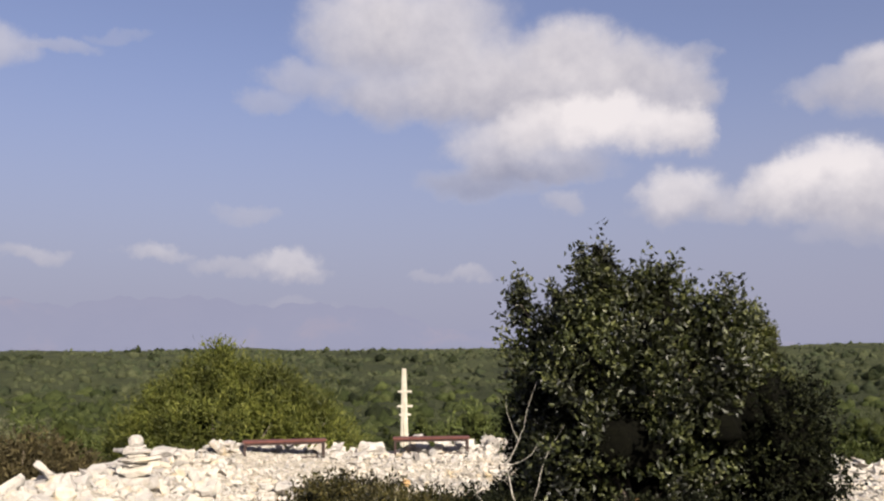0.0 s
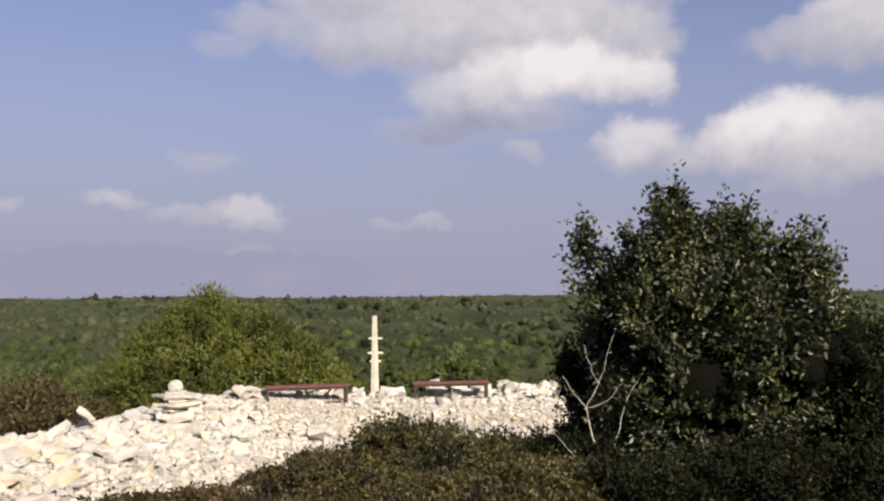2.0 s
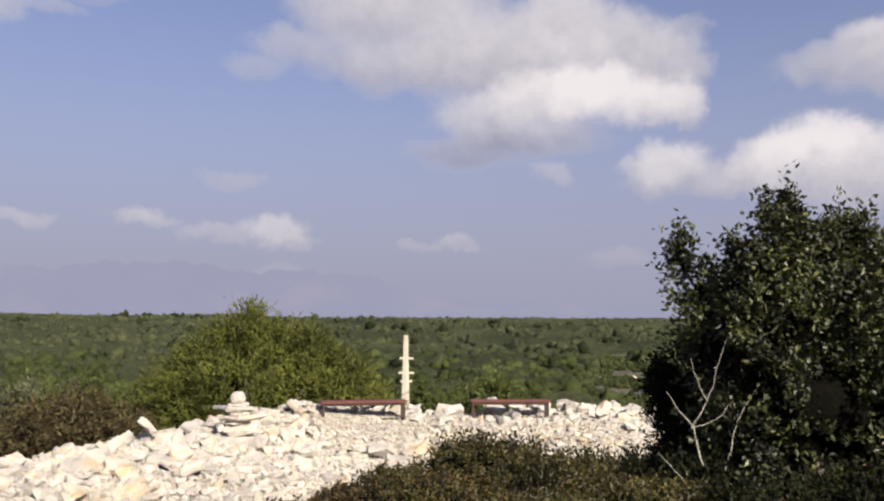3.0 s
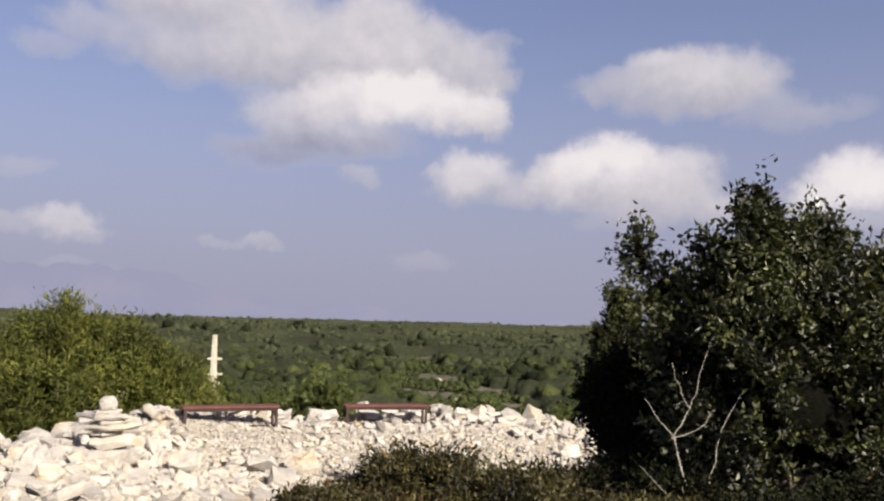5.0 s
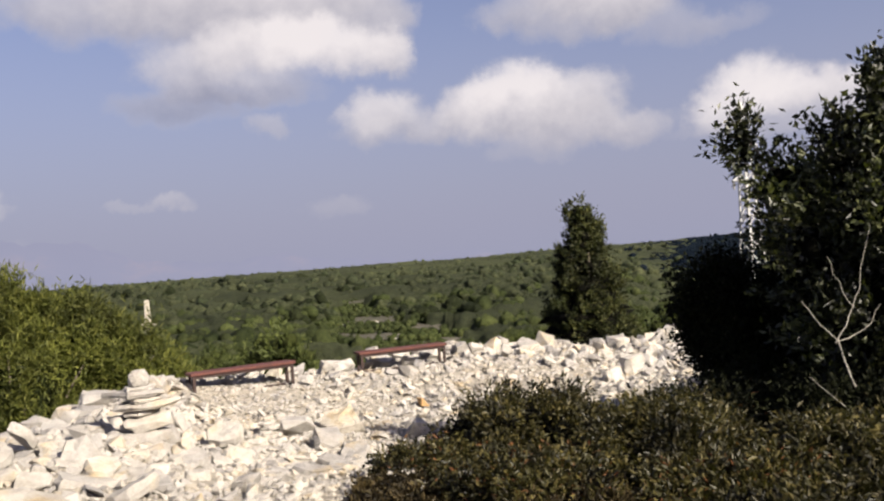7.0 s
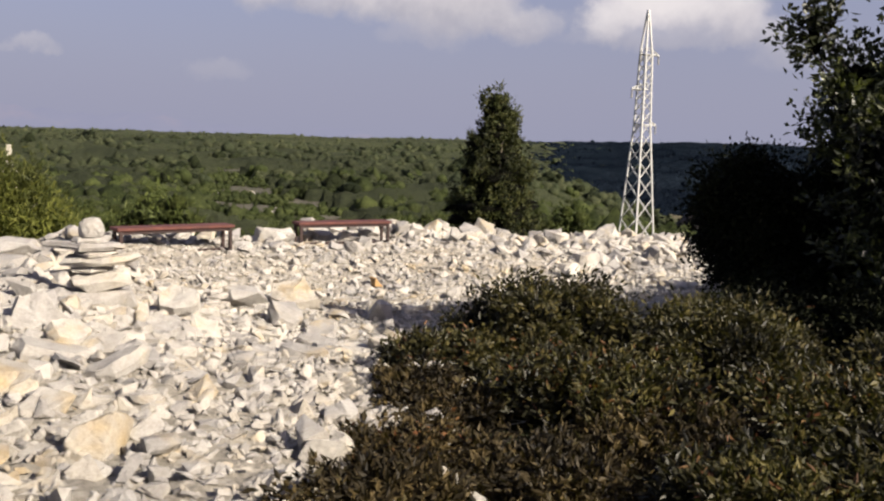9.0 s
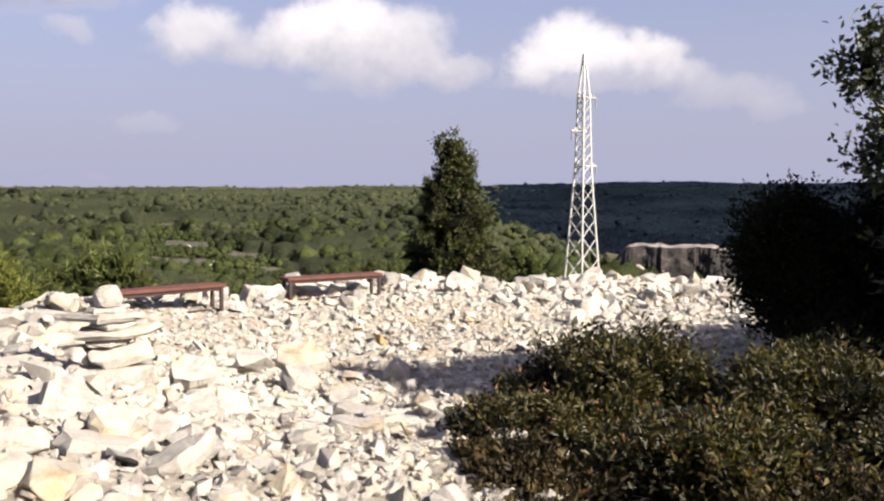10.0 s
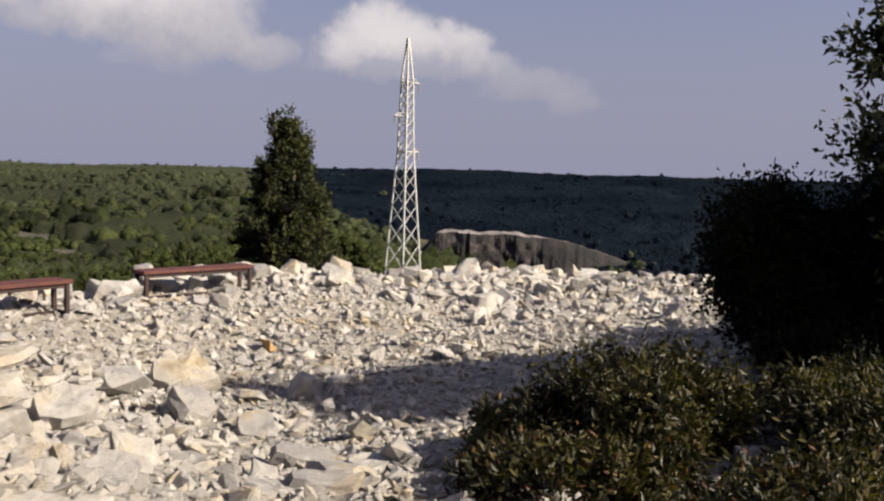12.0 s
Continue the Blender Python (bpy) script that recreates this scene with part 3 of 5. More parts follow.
def slab_shape(seed):
    """A flat bedded slab with a broken outline."""
    r = random.Random(seed)
    bm = bmesh.new()
    n = r.randint(7, 9)
    rim = [(0.5 * math.cos(2 * math.pi * (k + r.uniform(-0.3, 0.3)) / n) * r.uniform(0.82, 1.08), 0.4 * math.sin(2 * math.pi * (k + r.uniform(-0.3, 0.3)) / n) * r.uniform(0.82, 1.08)) for k in range(n)]
    ring = lambda a, b, z, dz: [bm.verts.new((x * q, y * q, z + r.uniform(-dz, dz))) for x, y in rim for q in (r.uniform(a, b),)]
    rings = [ring(0.80, 0.95, -0.1, 0.012), ring(0.93, 1.04, 0.0, 0.05), ring(0.78, 0.97, 0.1, 0.022)]
    for lo, hi in zip(rings, rings[1:]):
        for k in range(n):
            bm.faces.new((lo[k], lo[(k + 1) % n], hi[(k + 1) % n], hi[k]))
    mid = bm.verts.new((r.uniform(-0.15, 0.15), r.uniform(-0.1, 0.1), 0.1 + r.uniform(-0.03, 0.03)))
    for k in range(n):
        bm.faces.new((rings[2][k], rings[2][(k + 1) % n], mid))
    bm.faces.new(rings[0][::-1])
    bmesh.ops.triangulate(bm, faces=bm.faces)
    chip(bm, seed)
    bmesh.ops.recalc_face_normals(bm, faces=bm.faces)
    me = bpy.data.meshes.new("rock")
    bm.to_mesh(me)
    bm.free()
    me.materials.append(ROCK)
    return me


SLABS = [slab_shape(300 + i) for i in range(8)]
STONES = [stone_shape(i, (0.28, 0.4, 0.55, 0.75)[i % 4]) for i in range(16)] + SLABS
SMALL = [small_shape(100 + i, (0.24, 0.34, 0.45, 0.65)[i % 4]) for i in range(24)]


def turns(rng, n, lean):
    """Random rotations: any heading, leaning by about so many radians."""
    a, b, c = rng.uniform(0, 2 * math.pi, n), rng.normal(0, lean, n), rng.normal(0, lean, n)
    ca, sa, cb, sb, cc, sc = np.cos(a), np.sin(a), np.cos(b), np.sin(b), np.cos(c), np.sin(c)
    o, l = np.zeros(n), np.ones(n)
    rz = np.stack([ca, -sa, o, sa, ca, o, o, o, l], -1).reshape(-1, 3, 3)
    rx = np.stack([l, o, o, o, cb, -sb, o, sb, cb], -1).reshape(-1, 3, 3)
    ry = np.stack([cc, o, sc, o, l, o, -sc, o, cc], -1).reshape(-1, 3, 3)
    return rz @ rx @ ry


def rubble_spots(rng, n, coarse):
    """Places on the rubble; coarse stones keep to the bank and the rim."""
    x, y = rng.uniform(-9.4, 11.0, n), rng.uniform(-2.5, 27.6, n)
    d = outside(x, y)
    ok = (d < 0.35) & ~soil(x, y)
    rim = np.exp(-((d + 0.5) / 1.0) ** 2)
    bank = np.exp(-((x + 5.6) / 1.35) ** 2) * step(y, 12.5, 15.0)
    path = np.exp(-((x + 5.6) / 1.1) ** 2) * (1 - step(y, 12.4, 13.6))
    w = (0.06 + 0.94 * np.clip(rim * 0.8 + bank + 0.5 * step(x, 2, 4) * step(y, 20, 22), 0, 1)) if coarse else np.ones(n)
    if coarse == "heap":
        w = np.clip(np.exp(-((d + 0.7) / 0.9) ** 2) * 0.5 + step(x, 1.0, 3.5) * step(y, 20.5, 23.0) + 0.35 * bank, 0, 1) * (1 - (x > -6.6) * (x < -2.0) * (y > 13.5) * (y < 19.5))
    ok &= rng.uniform(0, 1, n) < w * (1 - path) * np.where(y < 10.3, 0.3, 1.0)
    return x[ok], y[ok]


def clear_of_benches(x, y, margin):
    keep = np.ones(len(x), bool)
    for (bx, by), (ux, uy) in (((-3.5, 22.7), (0.94, 0.34)), ((-0.48, 24.5), (0.985, 0.17))):
        u, v = (x - bx) * ux + (y - by) * uy, -(x - bx) * uy + (y - by) * ux
        keep &= ~((abs(u) < 1.0 + margin) & (v < 0.25 + margin) & (v > -0.75 - margin))
    return keep


def build_rubble():
    rng = np.random.default_rng(11)
    V, F, base = [], [], 0
    for n, lo, hi, coarse, lean in ((98000, 0.045, 0.11, False, 0.5), (21000, 0.09, 0.20, False, 0.42), (8500, 0.17, 0.36, True, 0.38), (3000, 0.28, 0.50, "heap", 0.42)):
        x, y = rubble_spots(rng, n, coarse)
        s = lo + (hi - lo) * rng.uniform(0, 1, len(x)) ** 1.8
        k = clear_of_benches(x, y, 0.05) | (s < 0.15)
        if coarse:
            k &= ~((x > -6.6) & (x < -2.0) & (y > 13.5) & (y < 19.5) & (s > 0.27))
        x, y, s = x[k], y[k], s[k]
        z = land(x, y) + s * rng.uniform(0.0, 0.22 if coarse == "heap" else 0.28, len(x)) + (0.03 if not coarse else 0.05)
        R = turns(rng, len(x), lean)
        pick = rng.integers(0, len(SMALL), len(x))
        for m in range(len(SMALL)):
            q = np.nonzero(pick == m)[0]
            v, f = SMALL[m]
            w = np.einsum("nij,vj->nvi", R[q] * s[q, None, None] * rng.uniform(0.8, 1.25, (len(q), 1, 3)), v) + np.stack([x[q], y[q], z[q]], -1)[:, None]
            V.append(w.reshape(-1, 3))
            F.append((f[None] + base + np.arange(len(q))[:, None, None] * len(v)).reshape(-1, 3))
            base += len(q) * len(v)
    ob = child("small_rocks", mesh_np("small_rocks", np.concatenate(V), np.concatenate(F), ROCKS), rubble, "loose angular chips of pale limestone")
    tagged(ob, kind="stuff")


build_rubble()


def rock_at(x, y, z, size, shape, heading, lean=(0, 0), parent=None, stretch=(1, 1, 1), name="rock"):
    ob = new(name, STONES[shape % 24])
    ob.parent = parent
    ob.matrix_local = pose(x, y, z, lean[0], lean[1], heading) @ Matrix.Diagonal((size * stretch[0], size * stretch[1], size * stretch[2], 1))
    return ob


# ---------------------------------------------------------------- cairn
def dome_shape(seed):
    """A worn rounded stone with a flat bed."""
    r = random.Random(seed)
    bm = bmesh.new()
    bmesh.ops.create_icosphere(bm, subdivisions=2, radius=0.5)
    for v in bm.verts:
        v.co *= 1 + r.uniform(-0.07, 0.07)
        v.co.z = max(v.co.z, -0.22) * 0.8
    me = bpy.data.meshes.new("rock")
    bm.to_mesh(me)
    bm.free()
    me.materials.append(ROCK)
    return me


STONES.append(dome_shape(5))


def build_cairn():
    cx, cy = -4.51, 17.54
    g = land1(cx, cy)
    cairn = empty_thing("cairn", (cx, cy, g), "stacked cairn of flat pale limestone slabs with a round top stone", "cairn")
    for z, w, dep, h, s, hd, dx in ((0.16, 0.78, 0.60, 0.26, 5, 12, 0.04), (0.37, 0.52, 0.46, 0.19, 9, 8, 0.10), (0.385, 0.22, 0.30, 0.14, 2, 40, -0.22), (0.48, 0.40, 0.34, 0.05, 20, 60, 0.02), (0.56, 0.74, 0.52, 0.08, 16, 5, 0.04), (0.625, 0.50, 0.40, 0.035, 21, 95, 0.03), (0.69, 0.74, 0.54, 0.07, 17, 172, -0.06), (0.745, 0.36, 0.30, 0.05, 22, 15, -0.02), (0.835, 0.26, 0.25, 0.16, 24, 70, 0.0)):
        me = STONES[s]
        d = [max(v.co[i] for v in me.vertices) - min(v.co[i] for v in me.vertices) for i in range(3)]
        ob = new("stone", me)
        ob.parent = cairn
        ob.matrix_local = pose(dx, 0, z - g - 0.01, 1.5, -1.5, hd) @ Matrix.Diagonal((w / d[0], dep / d[1], (h + 0.012) / d[2], 1))


build_cairn()


# ---------------------------------------------------------------- benches
def build_bench(place, turn, label):
    bench = empty_thing("bench", place, label, "bench", "two benches on the rubble", turn)
    L, D, H = 1.82, 0.36, 0.43
    bm = bmesh.new()
    add_box(bm, (0, 0, H - 0.025), (L, D, 0.05), 0.008)
    part("seat", bm, SEAT_PAINT, bench, "weathered red-brown board")
    for sy in (-1, 1):
        bm = bmesh.new()
        add_box(bm, (0, sy * (D / 2 - 0.05), H - 0.075), (L - 0.16, 0.03, 0.05), 0.004)
        part("apron", bm, LEG_PAINT, bench)
    for sx in (-1, 1):
        for sy in (-1, 1):
            bm = bmesh.new()
            add_box(bm, (sx * (L / 2 - 0.06), sy * (D / 2 - 0.045), (H - 0.05) / 2 - 0.04), (0.05, 0.05, H + 0.03), 0.004)
            part("leg", bm, LEG_PAINT, bench)
        bm = bmesh.new()
        add_box(bm, (sx * (L / 2 - 0.06), 0, 0.03), (0.04, D - 0.14, 0.04), 0.004)
        part("foot_bar", bm, LEG_PAINT, bench)
    bm = bmesh.new()
    add_box(bm, (0, 0, 0.035), (L - 0.2, 0.04, 0.035), 0.004)
    part("ground_rail", bm, LEG_PAINT, bench)
    return bench


build_bench((-3.52, 22.66, -0.06), 19.0, "low red-brown bench with steel legs standing on rubble")
build_bench((-0.49, 24.45, -0.155), 10.0, "low red-brown bench with white stones lying behind it")


# ---------------------------------------------------------------- trees and shrubs
def limbs(rng, base, tips, r0, sides=6, bend=0.12):
    """Trunk and boughs from a base to given tips."""
    bm = bmesh.new()
    for t in tips:
        a, b = np.array(base, float), np.array(t, float)
        n = 6
        pts = []
        for i in range(n):
            u = i / (n - 1)
            p = a + (b - a) * np.array([u ** 1.3, u ** 1.3, u]) + rng.normal(size=3) * bend * np.sin(u * math.pi) * 0.5
            pts.append(p)
        add_tube(bm, pts, r0 * rng.uniform(0.5, 1.0), r0 * 0.12, sides)
    return bm


def plant(name, seed, place, lobes, clumps, per, spread, leaf, mat, label, category, r0, boughs=9, group="", shell=0.45, low=None, extra=None, core=0.62, stalks=0, rise=0.35, cores=7, shoots=0, reach=0.4, inner_mat=None, stalk=1.0):
    """A tree or shrub with limbs and a leafy crown; lobes are given from its foot."""
    rng = np.random.default_rng(seed)
    thing = empty_thing(name, place, label, category, group)
    at, ax, centres = crown_points(rng, lobes, clumps, per, spread, shell, low, rise)
    if shoots:
        p = centres[rng.choice(len(centres), shoots)]
        d = unit(unit(p - np.mean(centres, 0)) * [1, 1, 0.5] + [0, 0, 0.75] + rng.normal(size=p.shape) * 0.25)
        u = rng.uniform(0.1, 1.0, (shoots, 16, 1)) * reach * rng.uniform(0.5, 1.2, (shoots, 1, 1))
        more = p[:, None] + d[:, None] * u + rng.normal(size=(shoots, 16, 3)) * max(0.035, 0.14 * reach)
        at = np.concatenate([at, more.reshape(-1, 3)])
        ax = np.concatenate([ax, unit(d[:, None] * 0.5 + rng.normal(size=more.shape) * 0.6).reshape(-1, 3)])
    lc, lr = np.array([l[0] for l in lobes], float), np.array([l[1] for l in lobes], float)
    m = cores
    jit = unit(rng.normal(size=(len(lobes), m, 3))) * rng.uniform(0.2, 0.6, (len(lobes), m, 1))
    inner = (lc[:, None] + jit * lr[:, None]).reshape(-1, 3), np.repeat(lr * core * 0.62, m, 0)
    keep = inner[0][:, 2] > (low or 0) + 0.05
    child("crown", mesh_np("crown", *leaf_shapes(rng, at, ax, leaf[0], leaf[1]), mat), thing)
    tagged(child("inner_growth", mesh_np("inner_growth", *lumps(rng, inner[0][keep], inner[1][keep]), inner_mat or CORE_SHADE, True), thing, "" if inner_mat else "inner leaf mass, near-black as deep shade"), kind="stuff")
    if stalks:
        bm = bmesh.new()
        for p in centres[rng.choice(len(centres), stalks)]:
            d = unit(p * [1, 1, 0.4] + [0, 0, 0.5] + rng.normal(size=3) * 0.3)
            side = rng.normal(size=3) * 0.03
            add_tube(bm, [p - d * 0.2, p + d * 0.05 + side, p + d * rng.uniform(0.12, 0.3) * stalk], 0.006, 0.002, 3)
        tagged(part("dead_wood", bm, TWIG, thing, "thin bleached dry twigs"), kind="stuff")
    if extra:
        m2, share = extra
        k = int(len(at) * share)
        q = rng.choice(len(at), k, replace=False)
        child("dead_leaves", mesh_np("dead_leaves", *leaf_shapes(rng, at[q] + 0.01, ax[q], leaf[0], leaf[1]), m2), thing)
    tips = centres[rng.choice(len(centres), min(boughs, len(centres)), replace=False)]
    part("trunk", limbs(rng, (0, 0, -0.1), tips, r0), BARK, thing, smooth=True)
    return thing


g = land1(3.3, 14.7)
plant("oak_tree", 31, (3.3, 14.7, g),
      [((-0.5, 0.1, 2.05 - g), (0.66, 0.85, 0.72), 2.8), ((0.5, -0.1, 2.02 - g), (0.9, 1.0, 0.78), 3.2), ((-0.1, -0.1, 1.05 - g), (1.25, 1.15, 0.9), 2.8), ((0.03, 0.05, 2.82 - g), (0.32, 0.32, 0.32), 0.5),
       # the tall sparse leader and the tufts beside it
       ((-0.36, -0.05, 2.95 - g), (0.30, 0.32, 0.45), 0.8), ((-0.36, -0.05, 3.38 - g), (0.18, 0.2, 0.24), 0.13), ((-0.74, 0.2, 2.72 - g), (0.26, 0.32, 0.26), 0.4), ((0.42, 0.0, 2.92 - g), (0.26, 0.26, 0.32), 0.42), ((1.1, -0.1, 2.62 - g), (0.30, 0.35, 0.32), 0.45),
       ((0.82, 0.3, 2.60 - g), (0.25, 0.3, 0.25), 0.3), ((-1.33, 0.98, 2.85 - g), (0.13, 0.16, 0.30), 0.16), ((-1.12, 0.66, 2.40 - g), (0.26, 0.36, 0.40), 0.45),
       ((1.1, -0.25, 1.95 - g), (0.32, 0.55, 0.5), 0.8), ((0.95, -0.3, 1.35 - g), (0.65, 0.85, 0.75), 0.7), ((-0.35, 1.1, 1.9 - g), (0.5, 0.45, 0.6), 0.8), ((-1.05, 0.35, 1.7 - g), (0.40, 0.5, 0.6), 0.8), ((-0.9, 0.0, 0.8 - g), (0.45, 0.6, 0.6), 0.8)],
      960, 36, 0.17, (0.088, 0.046), OAK_LEAF, "large dark evergreen oak with small glossy leaves and an uneven crown", "tree", 0.07, 34, low=0.05, shell=0.5, core=0.58, shoots=330, reach=0.42)
g = land1(5.1, 14.3)
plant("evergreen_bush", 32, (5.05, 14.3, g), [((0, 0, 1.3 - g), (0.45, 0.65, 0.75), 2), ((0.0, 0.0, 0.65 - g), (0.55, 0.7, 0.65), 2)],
      560, 22, 0.15, (0.06, 0.032), SHADED_LEAF, "dark rounded evergreen bush beside the oak, shade in its leaf colour", "bush", 0.04, 10, low=0.05, shell=0.5, core=0.8, shoots=60, reach=0.3)
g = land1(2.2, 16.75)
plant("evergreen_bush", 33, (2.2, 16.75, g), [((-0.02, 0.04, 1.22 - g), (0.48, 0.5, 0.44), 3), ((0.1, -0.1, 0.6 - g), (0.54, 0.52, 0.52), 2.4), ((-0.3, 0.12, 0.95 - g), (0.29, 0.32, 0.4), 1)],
      760, 22, 0.14, (0.06, 0.032), SHADED_LEAF, "dark dense evergreen bush on the rubble's edge, shade in its leaf colour", "bush", 0.05, 14, low=0.03, shell=0.5, core=0.8, shoots=90, reach=0.35)
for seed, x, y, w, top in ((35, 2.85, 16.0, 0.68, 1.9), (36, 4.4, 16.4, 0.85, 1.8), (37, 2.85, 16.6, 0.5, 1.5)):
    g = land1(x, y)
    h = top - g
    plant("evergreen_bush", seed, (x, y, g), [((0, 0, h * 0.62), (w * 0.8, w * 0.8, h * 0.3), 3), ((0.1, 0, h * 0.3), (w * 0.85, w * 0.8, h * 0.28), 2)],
          int(700 * w), 22, 0.15, (0.06, 0.032), SHADED_LEAF, "dark dense evergreen bush on the rubble's edge, shade in its leaf colour", "bush", 0.04, 10, low=0.03, shell=0.5, core=0.8, shoots=60, reach=0.3)
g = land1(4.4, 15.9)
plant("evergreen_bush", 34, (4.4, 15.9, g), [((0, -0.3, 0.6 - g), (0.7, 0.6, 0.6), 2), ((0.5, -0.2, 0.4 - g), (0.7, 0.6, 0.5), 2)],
      420, 22, 0.15, (0.06, 0.032), SHADED_LEAF, "dark evergreen bush behind the oak, shade in its leaf colour", "bush", 0.04, 10, low=0.05, shell=0.5, core=0.8, shoots=60, reach=0.3)

GREEN = "low olive-green mastic shrub with dry twigs"
DRY = "low brownish dry scrub bush at the rubble's edge"


def shrub(seed, x, y, rx, ry, top, mat, label, rust):
    g = land1(x, y)
    h = max(top - g - 0.06, 0.1)
    r = random.Random(seed)
    lobes = [((0, 0, h * 0.36), (rx * 0.7, ry * 0.75, h * 0.40), 2.4), ((r.uniform(-0.2, 0.2) * rx, 0.0, h * 0.62), (rx * 0.3, ry * 0.34, h * 0.36), 0.9)]
    for k in range(6):
        a, q = k * 1.05 + r.uniform(-0.4, 0.4), r.uniform(0.4, 0.68)
        lobes.append(((rx * q * math.cos(a), ry * q * math.sin(a), h * r.uniform(0.35, 0.66)), (rx * r.uniform(0.2, 0.32), ry * r.uniform(0.22, 0.34), h * r.uniform(0.22, 0.34)), 0.6))
    dead = 0 if mat == SHADED_LEAF else 34 if mat == DRY_SHRUB else 24
    plant("shrub", seed, (x, y, g), lobes, int(330 * rx * ry) + 90, 30, min(0.13, 0.06 + 0.2 * h), (0.066, 0.027), mat, label, "shrub", 0.02, 26, "low shrubs beside the rubble", 0.5, 0.0, (RUST_LEAF if rust else DRY_LEAF, 0.012 if mat == SHADED_LEAF else 0.05), 0.6, dead, shoots=70, reach=min(0.24, 0.5 * h), cores=5, stalk=min(1.0, h * 1.6))


shrub(40, -0.50, 15.8, 1.05, 0.8, 0.64, SHRUB_LEAF, GREEN, False)
shrub(41, -1.35, 15.4, 0.5, 0.6, 0.16, SHRUB_LEAF, GREEN, True)
shrub(60, -1.5, 16.1, 0.5, 0.55, -0.08, SHRUB_LEAF, GREEN, True)
shrub(64, -1.85, 15.6, 0.42, 0.45, 0.12, SHRUB_LEAF, GREEN, True)
shrub(65, -2.2, 14.95, 0.42, 0.42, -0.02, DRY_SHRUB, DRY, False)
shrub(61, -0.8, 16.6, 0.6, 0.5, 0.1, SHRUB_LEAF, GREEN, True)
shrub(62, 2.1, 16.0, 0.75, 0.6, 0.62, SHADED_LEAF, "low dark evergreen shrub behind the oak, shade in its leaf colour", False)
shrub(63, 2.9, 16.3, 0.7, 0.6, 0.78, SHADED_LEAF, "low dark evergreen shrub behind the oak, shade in its leaf colour", False)
shrub(42, -2.1, 14.45, 0.55, 0.6, -0.2, DRY_SHRUB, DRY, False)
shrub(43, -1.1, 14.1, 0.9, 0.85, 0.28, SHRUB_LEAF, GREEN, True)
shrub(44, 0.2, 14.4, 0.95, 0.85, 0.48, SHRUB_LEAF, GREEN, False)
shrub(45, 1.25, 15.1, 0.75, 0.8, 0.44, SHADED_LEAF, "low dark evergreen shrub beside the oak, shade in its leaf colour", True)
shrub(46, 0.1, 13.1, 0.95, 0.75, 0.28, SHRUB_LEAF, GREEN, True)
shrub(47, -1.9, 13.0, 0.75, 0.7, -0.16, DRY_SHRUB, DRY, False)
shrub(49, 1.3, 13.3, 0.9, 0.8, 0.42, SHRUB_LEAF, GREEN, False)
shrub(58, -1.0, 13.3, 0.8, 0.7, 0.08, DRY_SHRUB, DRY, False)
shrub(59, 0.6, 14.9, 0.7, 0.7, 0.46, SHRUB_LEAF, GREEN, False)
shrub(48, -2.72, 13.5, 0.5, 0.45, -0.4, DRY_SHRUB, DRY, True)
shrub(50, -3.1, 12.7, 0.5, 0.4, -0.3, DRY_SHRUB, DRY, False)
shrub(51, -1.2, 12.1, 0.75, 0.65, 0.0, SHRUB_LEAF, GREEN, True)
shrub(52, -0.2, 12.0, 0.9, 0.7, 0.18, SHRUB_LEAF, GREEN, False)
shrub(53, 1.0, 12.3, 0.9, 0.7, 0.28, SHRUB_LEAF, GREEN, False)
shrub(54, 2.3, 12.8, 0.8, 0.7, 0.50, SHADED_LEAF, "low dark evergreen shrub in front of the oak, shade in its leaf colour", True)
shrub(55, 3.4, 13.1, 0.9, 0.7, 0.70, SHADED_LEAF, "low dark evergreen shrub in front of the oak, shade in its leaf colour", True)
shrub(56, 4.6, 13.2, 0.8, 0.7, 0.66, SHADED_LEAF, "low dark evergreen shrub in front of the oak, shade in its leaf colour", False)
shrub(57, 1.9, 14.3, 0.6, 0.6, 0.62, SHADED_LEAF, "low dark evergreen shrub in front of the oak, shade in its leaf colour", False)


def build_sapling():
    x, y = 1.86, 13.95
    g = land1(x, y)
    tree = empty_thing("bare_sapling", (x, y, g), "leafless pale sapling with thin forked twigs", "sapling")
    rng = np.random.default_rng(3)

    def stem(pts, r0, r1):
        bm = bmesh.new()
        fine = []
        for a, b in zip(pts, pts[1:]):
            for u in (0, 0.33, 0.66):
                fine.append(np.array(a) * (1 - u) + np.array(b) * u + rng.normal(size=3) * 0.008)
        fine.append(np.array(pts[-1]))
        add_tube(bm, fine, r0 * 0.68, r1 * 0.68, 6)
        part("twig", bm, TWIG, tree)

    f = (-0.09, 0.15, 0.9 - g)
    stem([(0, 0, -0.05), (0.0, 0.08, 0.4), f], 0.016, 0.012)
    stem([f, (-0.22, 0.2, 1.05 - g), (-0.36, 0.25, 1.28 - g)], 0.010, 0.004)
    stem([f, (0.02, 0.12, 1.12 - g), (0.12, 0.1, 1.35 - g), (0.28, 0.1, 1.9 - g)], 0.011, 0.003)
    stem([(0.05, 0.12, 1.2 - g), (-0.05, 0.15, 1.42 - g), (-0.1, 0.2, 1.65 - g)], 0.007, 0.003)
    stem([f, (0.15, 0.1, 1.0 - g), (0.32, 0.1, 1.2 - g)], 0.009, 0.003)
    stem([(0.15, -0.05, -0.05), (0.22, 0.0, 0.5), (0.35, 0.05, 1.0 - g), (0.6, 0.05, 1.4 - g)], 0.012, 0.004)
    stem([(-0.02, -0.1, -0.05), (-0.25, -0.1, 0.35), (-0.5, 0.0, 0.62)], 0.009, 0.003)


build_sapling()


